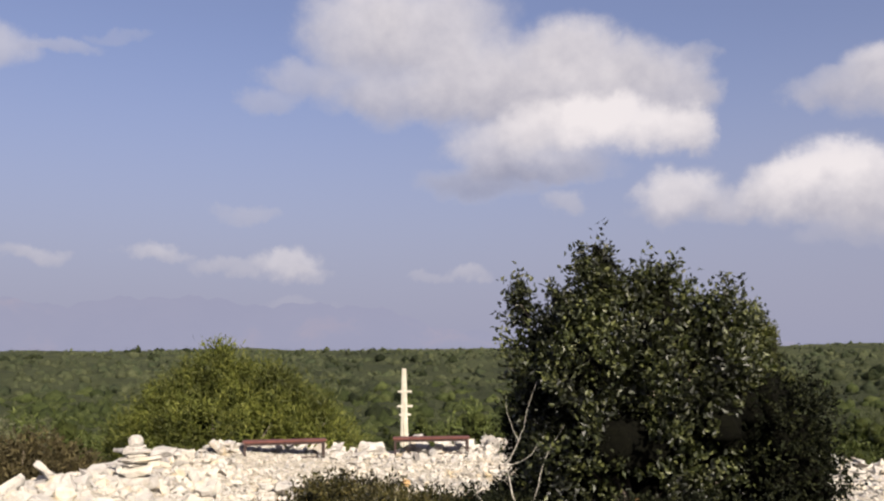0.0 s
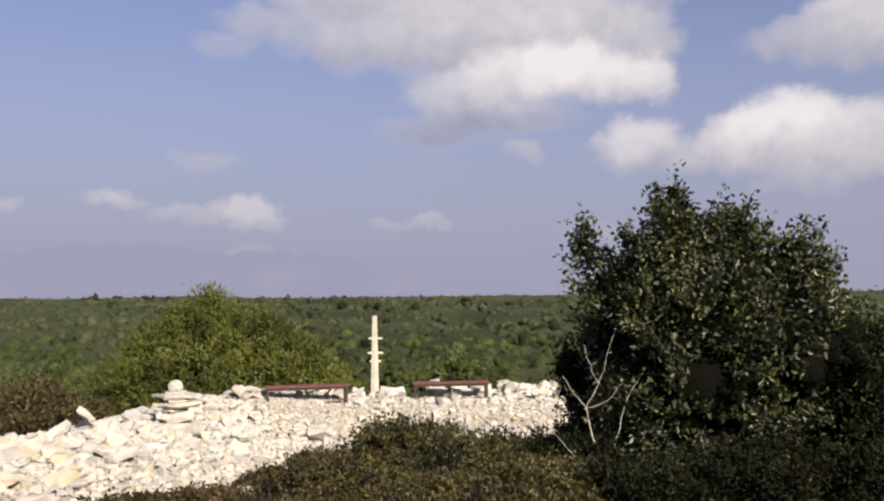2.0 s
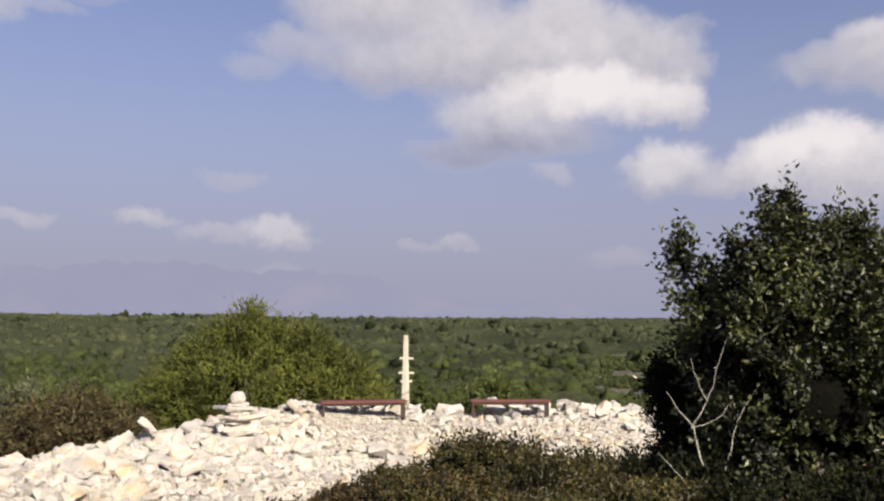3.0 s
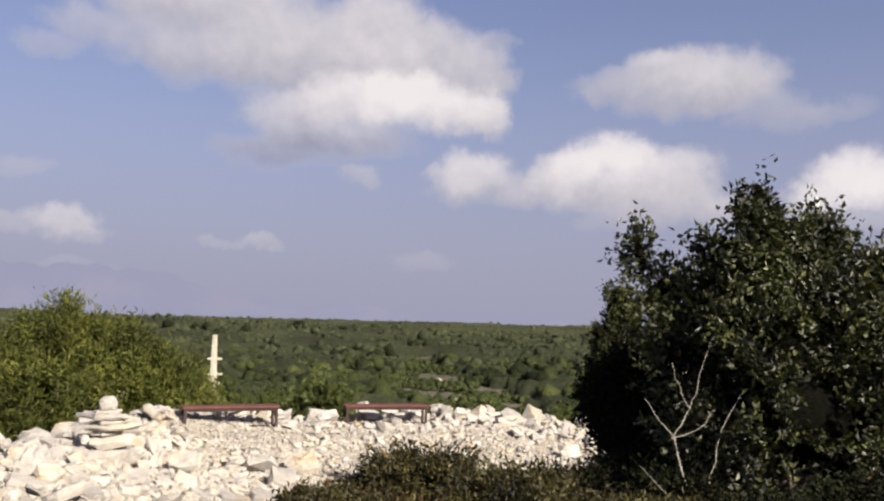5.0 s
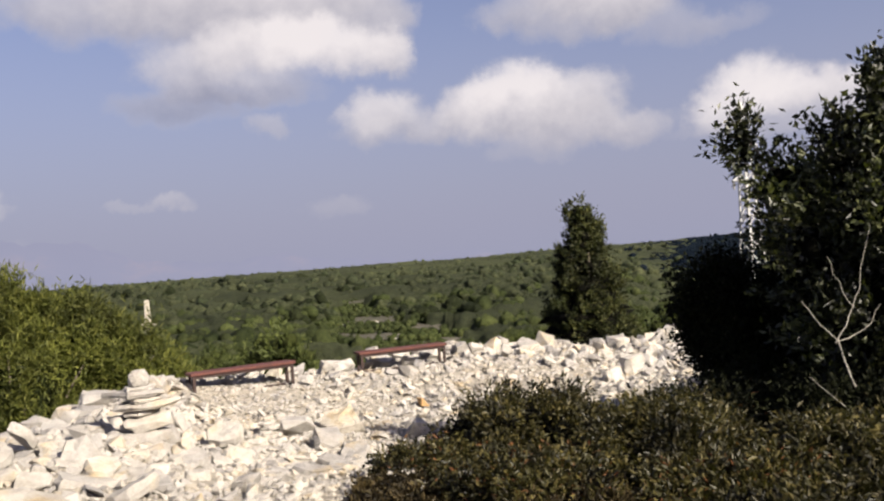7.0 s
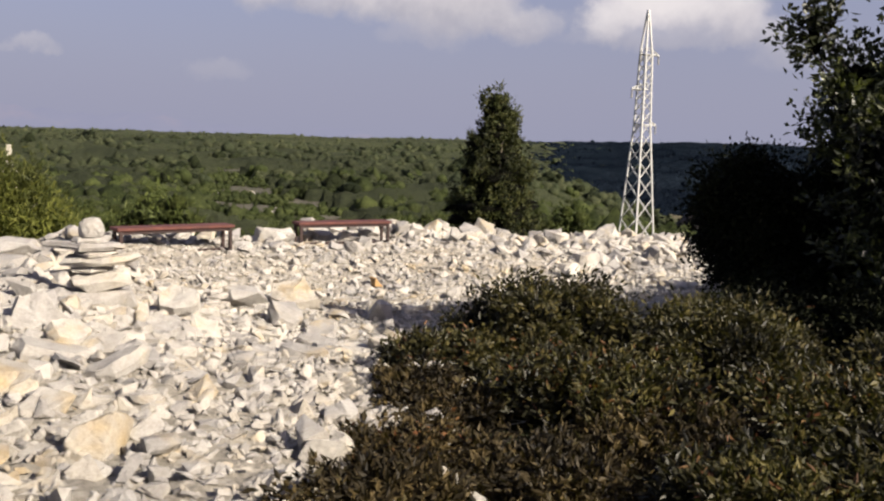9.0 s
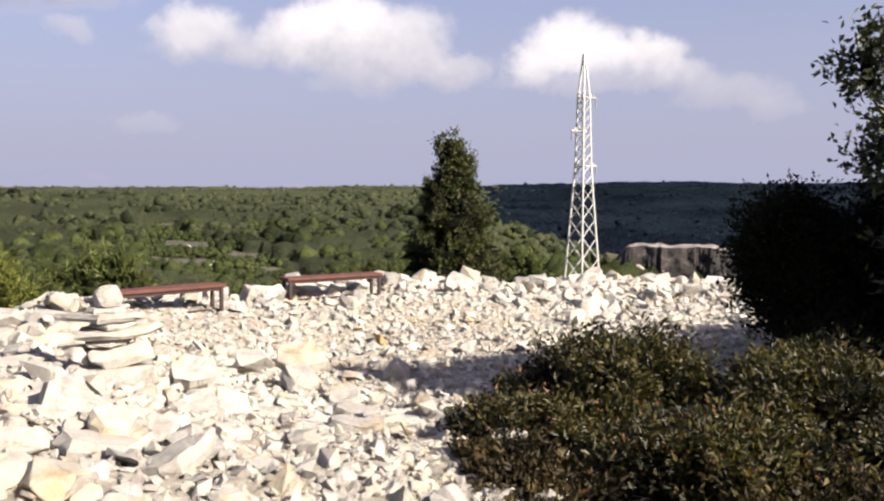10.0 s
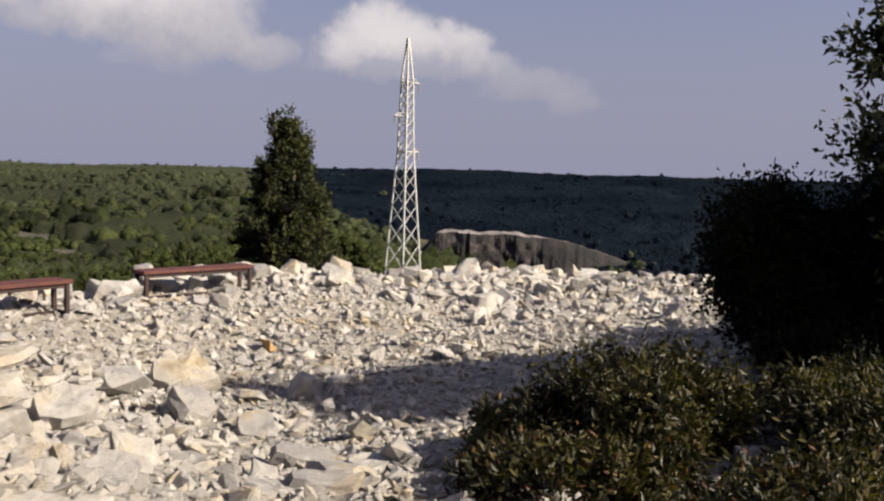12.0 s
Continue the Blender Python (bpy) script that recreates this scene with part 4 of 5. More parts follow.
# ---------------------------------------------------------------- pines, cypress, woods
def pine_lobes(rng, h, w):
    lob = [((0, 0, h * 0.82), (w * 0.22, w * 0.22, h * 0.2), 1.0)]
    for _ in range(9):
        a, z = rng.uniform(0, 2 * math.pi), rng.uniform(0.25, 0.72)
        r = w * 0.5 * (1.05 - z) * rng.uniform(0.6, 1.0)
        lob.append(((r * math.cos(a), r * math.sin(a), h * z), (w * rng.uniform(0.16, 0.25), w * rng.uniform(0.16, 0.25), h * rng.uniform(0.12, 0.2)), 1.0))
    return lob


rng = np.random.default_rng(77)
g = land1(-11.6, 40.2)
H = 2.9 - g
plant("pine_tree", 50, (-11.6, 40.2, g), [((0, 0, H * 0.78), (0.8, 0.9, H * 0.15), 0.8), ((-1.0, 0.2, H * 0.70), (0.9, 1.0, H * 0.15), 0.8), ((-2.1, 0, H * 0.60), (1.1, 1.2, H * 0.17), 1.2), ((1.0, 0, H * 0.70), (0.9, 1.0, H * 0.15), 0.8), ((2.1, 0.1, H * 0.66), (0.9, 1.0, H * 0.16), 1.0), ((3.3, 0, H * 0.58), (1.0, 1.2, H * 0.17), 1.0), ((0, -0.5, H * 0.5), (2.4, 2.2, H * 0.25), 2.2), ((4.5, 0.2, H * 0.46), (1.0, 1.3, H * 0.2), 1.0), ((5.4, 0.5, H * 0.32), (0.8, 1.2, H * 0.2), 0.8), ((-4.3, 0.3, H * 0.34), (1.0, 1.2, H * 0.24), 0.8), ((-3.2, 0, H * 0.45), (1.1, 1.4, H * 0.2), 1.1), ((0.4, 0, H * 0.25), (4.4, 3.0, H * 0.25), 2.0)],
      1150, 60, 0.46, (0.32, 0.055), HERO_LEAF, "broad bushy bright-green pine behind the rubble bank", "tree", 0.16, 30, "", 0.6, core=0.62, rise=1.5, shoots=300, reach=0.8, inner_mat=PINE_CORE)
for seed, x, y, h, w, mat, label in ((58, -19.2, 37.0, 5.4, 3.0, PALE_LEAF, "pale grey-green olive bush below the bank"), (59, -12.0, 26.8, 3.1, 2.4, DRY_LEAF, "brown half-dry bush below the bank"), (60, -14.6, 29.5, 3.3, 2.4, DRY_LEAF, "brown half-dry bush below the bank")):
    plant("bush", seed, (x, y, land1(x, y)), [((0, 0, h * 0.55), (w * 0.7, w * 0.7, h * 0.4), 2), ((w * 0.5, 0, h * 0.4), (w * 0.5, w * 0.5, h * 0.32), 1), ((-w * 0.5, 0.2, h * 0.42), (w * 0.5, w * 0.5, h * 0.34), 1)],
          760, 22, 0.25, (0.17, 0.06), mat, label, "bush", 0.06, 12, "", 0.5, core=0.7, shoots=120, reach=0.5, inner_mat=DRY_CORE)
VARIANTS = []
for k in range(4):
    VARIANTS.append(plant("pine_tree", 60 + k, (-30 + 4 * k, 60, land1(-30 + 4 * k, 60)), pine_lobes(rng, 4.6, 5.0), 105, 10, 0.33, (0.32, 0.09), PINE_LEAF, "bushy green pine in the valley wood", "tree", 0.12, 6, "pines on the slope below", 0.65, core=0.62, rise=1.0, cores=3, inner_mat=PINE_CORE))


def az_site(x, y):
    return np.degrees(np.arctan2(x + 5, y - 12))


def build_pines():
    rng = np.random.default_rng(8)
    made = 0
    for _ in range(6000):
        a, d = radians(rng.uniform(-44, 62)), math.sqrt(rng.uniform(24 ** 2, 112 ** 2))
        x, y = -2 + d * math.sin(a), 16 + d * math.cos(a)
        if math.hypot(x + 11.6, y - 40.2) < 6 or outside(np.array([x]), np.array([y]))[0] < 12 or math.hypot(x - 12, y - 47) < 6 or abs(x - 12 + (47 - y) * 0.45) < 3.0 and y < 47 or abs(x + 16.5 - (120 - y) * 0.145) < 4.4 and y < 124:
            continue
        if az_site(x, y) > 34.0 and d < 95:
            continue
        if any(math.hypot(x - px, y - py) < 4.8 for px, py in PLACED):
            continue
        s = rng.uniform(0.85, 1.6)
        # the sight line past the rim keeps the nearest ones low
        s = min(s, max(0.35, (0.6 - 0.062 * d + 0.9 - land1(x, y)) / 4.6))
        a = math.degrees(math.atan2(x + 2.8, y - 6.8))
        if 1.5 < a < 15:
            # low growth below the clearing
            s = min(s, max(0.3, (1.87 - 0.096 * math.hypot(x + 2.8, y - 6.8) - land1(x, y)) / 5.0))
        PLACED.append((x, y))
        copy_thing(VARIANTS[rng.integers(0, 4)], pose(x, y, land1(x, y), 0, 0, rng.uniform(0, 360)) @ Matrix.Scale(s, 4))
        made += 1
        if made >= 180:
            break


PLACED = [(-30 + 4 * k, 60) for k in range(4)]
build_pines()

g = land1(11.9, 46.8)
H = 4.05 - g
prof = lambda u: float(np.interp(u, (0, 0.25, 0.42, 0.58, 0.72, 0.86, 0.95, 1.0), (1.6, 2.1, 2.15, 1.85, 1.5, 1.08, 0.74, 0.62)))
cyl = [((0.14 * math.sin(u * 23), 0.1 * math.cos(u * 17), H * (0.03 + 0.94 * u)), (prof(u) * (0.92 + 0.12 * math.sin(u * 41)), prof(u), H * 0.055), prof(u)) for u in np.linspace(0.0, 1.0, 18)]
plant("cypress", 71, (12.05, 46.8, g), cyl, 1500, 30, 0.24, (0.17, 0.07), CYPRESS_LEAF, "tall dark conical cypress with ragged tufts behind the rubble", "tree", 0.2, 16, "", 0.72, core=0.98, rise=1.6, shoots=150, reach=0.55)


def wood(name, seed, n, dmin, dmax, amin, amax, size, lobes, per, leaf, mat, label, test, grow=1400):
    """A far wood: many lobed, tufted crowns joined."""
    rng = np.random.default_rng(seed)
    a = np.radians(rng.uniform(amin, amax, n))
    d = np.exp(rng.uniform(math.log(dmin), math.log(dmax), n))
    x, y = -3 + d * np.sin(a), 14 + d * np.cos(a)
    # glades and thickets
    ok = test(x, y, a, d) & (wave(x, y, 14, 2.0) + 0.8 * wave(x, y, 45, 4.0) + rng.normal(0, 0.35, n) > -0.75)
    x, y, d = x[ok], y[ok], d[ok]
    n = len(x)
    s = size * (0.4 + 1.0 * rng.uniform(0, 1, n) ** 1.6) * (1 + d / grow)
    foot = np.stack([x, y, land(x, y)], -1)
    # uneven masses of foliage
    off = unit(rng.normal(size=(n, lobes, 3))) * rng.uniform(0.1, 0.42, (n, lobes, 1)) * np.array([1, 1, 0.45])
    at = foot[:, None] + (off + [0, 0, 0.34]) * s[:, None, None]
    rad = np.repeat(s, lobes)[:, None] * rng.uniform(0.14, 0.34 if lobes > 3 else 0.40, (n * lobes, 1)) * np.array([1, 1, 1.0])
    mass = lumps(rng, at.reshape(-1, 3), rad, 0.25)
    # tufts that break the outline
    dirs = unit(rng.normal(size=(n, per, 3)) + [0, 0, 0.5])
    tip = foot[:, None] + ([0, 0, 0.34] + dirs * rng.uniform(0.4, 0.66, (n, per, 1)) * [1, 1, 0.65]) * s[:, None, None]
    ax = unit(dirs + rng.normal(size=dirs.shape) * 0.5)
    ln = np.repeat(leaf * (1 + d / 500), per)[:, None]
    tufts = leaf_shapes(rng, tip.reshape(-1, 3), ax.reshape(-1, 3), ln, ln * 0.5)
    me = joined(name, mass, tufts, mat)
    me.polygons.foreach_set("use_smooth", np.ones(len(me.polygons), bool))
    tagged(new(name, me), label, "woodland", kind="stuff")


def mixed_az(x, y):
    """Bearing with a wavy, mingled border between the two woods."""
    return az_site(x, y) + wave(x, y, 40) * 3 + 5.0 * np.sin(x * 1.93 + y * 2.71) * np.sin(x * 0.57 - y * 0.83)


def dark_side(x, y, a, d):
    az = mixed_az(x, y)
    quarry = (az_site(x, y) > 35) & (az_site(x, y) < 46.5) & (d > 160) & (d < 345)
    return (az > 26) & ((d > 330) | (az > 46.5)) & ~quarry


def clearing(x, y):
    """A stony gap that widens down towards the valley floor."""
    a, d = np.degrees(np.arctan2(x + 2.8, y - 6.8)), np.hypot(x + 2.8, y - 6.8)
    mid = np.interp(d, (120, 170, 215, 270, 330), (11.5, 9.5, 6.8, 5.6, 6.2))
    wide = np.interp(d, (120, 170, 215, 240, 330), (4.4, 4.2, 4.0, 1.7, 0.8))
    return (np.abs(a - mid) < wide * (1 + 0.5 * wave(x, y, 7, 1.0))) & (d > 125) & (d < 330)


def green_side(x, y, a, d):
    quarry = (az_site(x, y) > 35) & (az_site(x, y) < 46.5) & (d > 160) & (d < 345)
    a, far = np.degrees(np.arctan2(x + 2.8, y - 6.8)), np.hypot(x + 2.8, y - 6.8)
    track = clearing(x, y) | (a > 2.5) & (a < 14.5) & (far < 150) | (np.abs(x + 16.5 - (120 - y) * 0.145) < 3.2) & (y > 30) & (y < 121)
    return ~dark_side(x, y, a, d) & ~quarry & ~track


def thicket_side(x, y, a, d):
    return green_side(x, y, a, d) & (wave(x, y, 24, 5.0) + 0.5 * wave(x, y, 9, 1.0) > 0.42)


def scrub_side(x, y, a, d):
    return clearing(x, y) & (wave(x, y, 5, 3.0) > 0.05)


def understorey(name, az0, az1, d0, d1, lift, mat, label, fade=(0.0, 0.0)):
    """The closed lower canopy between the crowns; fade: how far it sinks at either flank."""
    rings, th = np.geomspace(d0, d1, 120), np.radians(np.linspace(az0, az1, int((az1 - az0) * 3)))
    R, T = np.meshgrid(rings, th, indexing="ij")
    rng = np.random.default_rng(17)
    X, Y = -5 + R * np.sin(T), 12 + R * np.cos(T)
    deg = np.degrees(T)
    sink = fade[0] * (1 - step(deg, az0, az0 + 9)) + fade[1] * step(deg, az1 - 9, az1)
    Z = land(X, Y) + lift * (1 - sink + 0.35 * wave(X, Y, 6, 2.0) + 0.3 * wave(X, Y, 17, 4.0) + rng.normal(0, 0.13, R.shape))
    edge = np.ones_like(Z, bool)
    edge[1:-1, 1:-1] = False
    gone = ((T > radians(34.5)) & (T < radians(46)) & (R > 150) & (R < 350)) | clearing(X, Y)
    Z = np.where(edge | gone, land(X, Y) - 0.6, Z)
    n, k = R.shape
    i, j = np.meshgrid(np.arange(n - 1), np.arange(k - 1), indexing="ij")
    f = np.stack([i * k + j, i * k + j + 1, (i + 1) * k + j + 1, (i + 1) * k + j], -1).reshape(-1, 4)
    tagged(new(name, mesh_np(name, np.stack([X, Y, Z], -1).reshape(-1, 3), f[:, ::-1], mat, True)), label, "woodland", kind="stuff")


understorey("wood_understorey", -48, 34, 95, 2300, 2.3, WOOD_LEAF, "closed lower canopy of the green valley wood", (0, 0.9))
understorey("wood_understorey", 22, 75, 330, 1300, 3.5, CLOUD_SHADED_LEAF, "closed lower canopy of the hill wood, coloured as under cloud shadow", (0.9, 0))
understorey("wood_understorey", 46, 75, 150, 332, 2.0, CLOUD_SHADED_LEAF, "closed lower canopy of the hill wood, coloured as under cloud shadow")
understorey("wood_understorey", 27, 60, 70, 160, 1.8, WOOD_LEAF, "closed lower canopy of the green valley wood")


wood("valley_wood", 80, 2700, 80, 270, -46, 62, 4.4, 5, 20, 0.45, NEAR_LEAF, "dense green pine wood filling the valley", green_side)
wood("valley_wood", 84, 8500, 230, 750, -46, 62, 4.0, 2, 6, 0.45, WOOD_LEAF, "dense green pine wood across the valley", green_side)
wood("thicket", 83, 4200, 110, 900, -46, 40, 4.8, 4, 12, 0.4, THICKET_LEAF, "darker evergreen thickets among the pines", thicket_side)
wood("far_wood", 81, 10000, 650, 2300, -50, 60, 4.6, 1, 2, 0.5, WOOD_LEAF, "far green woodland up to the skyline", green_side, 4000)
wood("dark_wood", 82, 8500, 140, 1300, 20, 75, 5.0, 1, 3, 0.5, CLOUD_SHADED_LEAF, "wood on the opposite hill, cloud shadow put into its colour", dark_side, 3000)
wood("quarry_scrub", 86, 420, 95, 150, 31, 37, 8.0, 5, 20, 0.4, NEAR_LEAF, "green scrub and young trees below the quarry", green_side)
wood("quarry_scrub", 87, 300, 95, 140, 37, 41, 6.6, 5, 20, 0.4, NEAR_LEAF, "green scrub and young trees below the quarry", green_side)
wood("low_scrub", 85, 9000, 125, 330, 2, 16, 1.8, 2, 5, 0.3, NEAR_LEAF, "low green scrub scattered over the clearing", scrub_side)


def bare_earth(nt, b):
    c = tex_ramp(nt, tex_noise(nt, 0.25, 7, 0.7, "World"), (0.35, (0.040, 0.042, 0.024)), (0.5, (0.066, 0.061, 0.042)), (0.68, (0.12, 0.108, 0.086)))
    nt.links.new(c, b.inputs["Base Color"])
    tex_bump(nt, b, tex_noise(nt, 0.8, 6, 0.7, "World"), 1.0, 0.6)


BARE = material("bare_stony_earth", bare_earth)


def build_clearing():
    xs, ys = np.arange(-5, 60, 1.5), np.arange(110, 350, 2.0)
    X, Y = np.meshgrid(xs, ys, indexing="ij")
    ok = clearing(X, Y)
    rng = np.random.default_rng(6)
    Z = land(X, Y) + 0.15 + rng.uniform(0, 0.4, X.shape)
    n, k = X.shape
    i, j = np.meshgrid(np.arange(n - 1), np.arange(k - 1), indexing="ij")
    f = np.stack([i * k + j, (i + 1) * k + j, (i + 1) * k + j + 1, i * k + j + 1], -1).reshape(-1, 4)
    f = f[ok.ravel()[f].all(1)]
    ob = new("clearing", mesh_np("clearing", np.stack([X, Y, Z], -1).reshape(-1, 3), f, BARE, True))
    tagged(ob, "stony brown clearing among the pines", "clearing", kind="structure")
    r = random.Random(12)
    for i in range(22):
        d = r.uniform(135, 260)
        a = radians(float(np.interp(d, (120, 170, 215, 270, 330), (11.5, 9.5, 6.8, 5.6, 6.2))) + r.uniform(-1.8, 1.8))
        x, y = -2.8 + d * math.sin(a), 6.8 + d * math.cos(a)
        b = new("boulder", STONES[i % 16])
        b.matrix_world = pose(x, y, land1(x, y) + 0.5, 0, 0, r.uniform(0, 360)) @ Matrix.Scale(r.uniform(0.8, 2.4), 4)
        tagged(b, "pale limestone boulder in the valley clearing", "boulder", "boulders in the clearing")


build_clearing()


# ---------------------------------------------------------------- quarry, masts, mountains
def build_quarry():
    deg = np.linspace(34.6, 52.5, 290)
    A, U = np.meshgrid(np.radians(deg), np.linspace(0, 1, 34), indexing="ij")
    G = np.degrees(A)
    rng = np.random.default_rng(4)
    knots = rng.normal(0, 1, (46, 9))
    row = np.array([np.interp(deg, np.linspace(34.6, 52.5, 46), knots[:, q]) for q in range(9)]).T
    relief = 1.3 * np.array([np.interp(U[0], np.linspace(0, 1, 9), row[q]) for q in range(len(deg))])
    # upright buttresses and cut bays
    bays = rng.uniform(-2.6, 2.6, 40)[np.clip(np.searchsorted(np.sort(rng.uniform(34.6, 52.5, 39)), deg), 0, 39)]
    relief = (relief + bays[:, None]) * (1 - 0.8 * step(G, 41.5, 43.5))
    D = 284 + 27 * U + 1.6 * np.sin(U * 6.0 + 0.5 * np.sin(G * 0.9)) + relief + rng.normal(0, 0.16, A.shape)
    top = -17.3 + 0.12 * np.sin(G * 1.9) + 0.12 * np.sin(G * 6.1 + 1) - 1.0 * step(G, 40.5, 44) - 12.0 * step(G, 42.5, 52.5) ** 1.1 - 7.0 * (1 - step(G, 34.6, 36.2))
    Z = -33 + (top + 33) * U ** (1 - 0.35 * step(G, 42, 46))
    X, Y = -5 + D * np.sin(A), 12 + D * np.cos(A)
    n, k = X.shape
    i, j = np.meshgrid(np.arange(n - 1), np.arange(k - 1), indexing="ij")
    f = np.stack([i * k + j, (i + 1) * k + j, (i + 1) * k + j + 1, i * k + j + 1], -1).reshape(-1, 4)
    pts = np.stack([X, Y, Z], -1).reshape(-1, 3)
    cut = (G[:-1, :-1] + 0.5 * np.sin(U[:-1, :-1] * 9) < 41.6).reshape(-1)
    for name, some, mat, smooth, label, kind in (("quarry_face", cut, QUARRY, False, "rough brown quarry face cut into the hill, darkened as in cloud shadow", "quarry"), ("quarry_slope", ~cut, SLOPE, True, "brown earth slope running off the quarry, darkened as in cloud shadow", "slope")):
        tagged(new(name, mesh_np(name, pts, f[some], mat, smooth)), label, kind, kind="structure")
    # the worked ledge above the face, widest in its middle
    B, A2 = np.meshgrid(np.linspace(0, 1, 6), A[:, 0], indexing="xy")
    G2 = np.degrees(A2)
    wide = 0.3 + 13.0 * step(G2, 35.2, 37.0) * (1 - step(G2, 41.2, 43.8)) * (0.8 + 0.2 * np.sin(G2 * 4))
    D2 = D[:, -1:] + B * wide
    Z2 = Z[:, -1:] + B * wide * 0.045 + rng.normal(0, 0.07, B.shape) * (B > 0)
    X2, Y2 = -5 + D2 * np.sin(A2), 12 + D2 * np.cos(A2)
    n, k = X2.shape
    i, j = np.meshgrid(np.arange(n - 1), np.arange(k - 1), indexing="ij")
    f = np.stack([i * k + j, (i + 1) * k + j, (i + 1) * k + j + 1, i * k + j + 1], -1).reshape(-1, 4)
    ob = new("quarry_ledge", mesh_np("quarry_ledge", np.stack([X2, Y2, Z2], -1).reshape(-1, 3), f, SPOIL, True))
    tagged(ob, "dull stony ledge above the quarry face", "quarry ledge", kind="structure")
    r = random.Random(21)
    for q in range(16):
        a, d = radians(r.uniform(35.0, 37.2)), r.uniform(281, 286)
        b = new("boulder", STONES[q % len(STONES)])
        b.matrix_world = pose(-5 + d * math.sin(a), 12 + d * math.cos(a), r.uniform(-23.6, -21.6), 0, 0, r.uniform(0, 360)) @ Matrix.Scale(r.uniform(1.2, 2.6), 4)
        tagged(b, "pale boulder tipped at the quarry's edge", "boulder", "boulders by the quarry")


build_quarry()


def build_mast():
    x, y = 45.3, 87.2
    g = land1(x, y)
    mast = empty_thing("power_mast", (x, y, g), "tall pale galvanised lattice power mast with short arms", "mast", "", 12.0)
    keys_z = np.array([g - 0.5, -5.5, 4.3, 11.3, 15.7]) - g
    keys_w = np.array([3.1, 2.3, 1.15, 0.85, 0.10])
    width = lambda z: float(np.interp(z, keys_z, keys_w))
    corner = lambda k, z: Vector(((1, 1, -1, -1)[k] * width(z) / 2, (1, -1, -1, 1)[k] * width(z) / 2, z))
    for k in range(4):
        bm = bmesh.new()
        for a, b in zip(keys_z, keys_z[1:]):
            add_bar(bm, corner(k, a), corner(k, b), 0.10, 4)
        part("corner_leg", bm, STEEL, mast)
    z = keys_z[0] + 0.3
    while z < keys_z[3] - 0.3:
        nz = min(z + max(0.9, width(z) * 0.95), keys_z[3])
        for k in range(4):
            bm = bmesh.new()
            add_bar(bm, corner(k, z), corner((k + 1) % 4, nz), 0.055, 4)
            add_bar(bm, corner((k + 1) % 4, z), corner(k, nz), 0.055, 4)
            part("cross_brace", bm, STEEL, mast)
        z = nz
    for z, side, long in ((4.3 - g, 1, 1.9), (4.3 - g, -1, 0.9), (7.8 - g, -1, 1.7), (11.3 - g, 1, 1.8), (11.3 - g, -1, 0.8)):
        bm = bmesh.new()
        for s in (-1, 1):
            add_bar(bm, (0, s * width(z) / 2, z), (side * long, 0, z + 0.05), 0.085, 4)
            add_bar(bm, (0, s * width(z) / 2, z + 0.7), (side * long, 0, z + 0.1), 0.05, 4)
        arm = part("arm", bm, STEEL, mast)
        bm = bmesh.new()
        for q in range(5):
            add_bar(bm, (side * (long - 0.05), 0, z - 0.1 - q * 0.16), (side * (long - 0.05), 0, z - 0.2 - q * 0.16), 0.12, 8, 0.06)
        part("insulator", bm, CONCRETE, arm)


build_mast()


def build_pole():
    x, y = -16.5, 119.8
    g = land1(x, y)
    pole = empty_thing("concrete_pole", (x, y, g), "pale twin-legged concrete pole with short brackets among the trees", "pole", "", 8.0)
    top = 0.2 - g
    bm = bmesh.new()
    add_bar(bm, (0, 0, -0.3), (0, 0, top), 0.42, 4, 0.13)
    part("web", bm, CONCRETE, pole)
    for s in (-1, 1):
        bm = bmesh.new()
        add_bar(bm, (s * 0.42, -0.12, -0.3), (s * 0.16, -0.05, top), 0.2, 4, 0.13)
        part("leg", bm, CONCRETE, pole)
    for z, w in ((top - 3.0, 1.2), (top - 4.9, 1.35), (top - 6.0, 1.0), (top - 8.6, 0.6)):
        bm = bmesh.new()
        add_box(bm, (0.1, 0, z), (w * 1.5, 0.3, 0.26), 0.02)
        part("bracket", bm, CONCRETE, pole)


build_pole()


def build_mountains():
    az = np.radians(np.linspace(-62, 30, 160))
    depth = np.linspace(0, 1, 8)
    A, U = np.meshgrid(az, depth, indexing="ij")
    deg = np.degrees(A)
    crest = 285 * np.exp(-((deg + 27) / 20) ** 4) + 90 * np.exp(-((deg - 2) / 14) ** 2) + 20 * np.sin(deg * 0.5 + 1) + 10 * np.sin(deg * 1.1) + 30
    Z = crest * np.sin(U * math.pi / 2) - 40 + 14 * np.sin(deg * 3.1 + U * 9)
    D = 4250 + 450 * U
    X, Y = D * np.sin(A), D * np.cos(A)
    n, k = X.shape
    i, j = np.meshgrid(np.arange(n - 1), np.arange(k - 1), indexing="ij")
    f = np.stack([i * k + j, (i + 1) * k + j, (i + 1) * k + j + 1, i * k + j + 1], -1).reshape(-1, 4)
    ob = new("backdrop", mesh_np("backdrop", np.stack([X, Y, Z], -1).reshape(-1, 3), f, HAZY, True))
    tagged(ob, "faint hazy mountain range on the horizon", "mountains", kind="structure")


build_mountains()


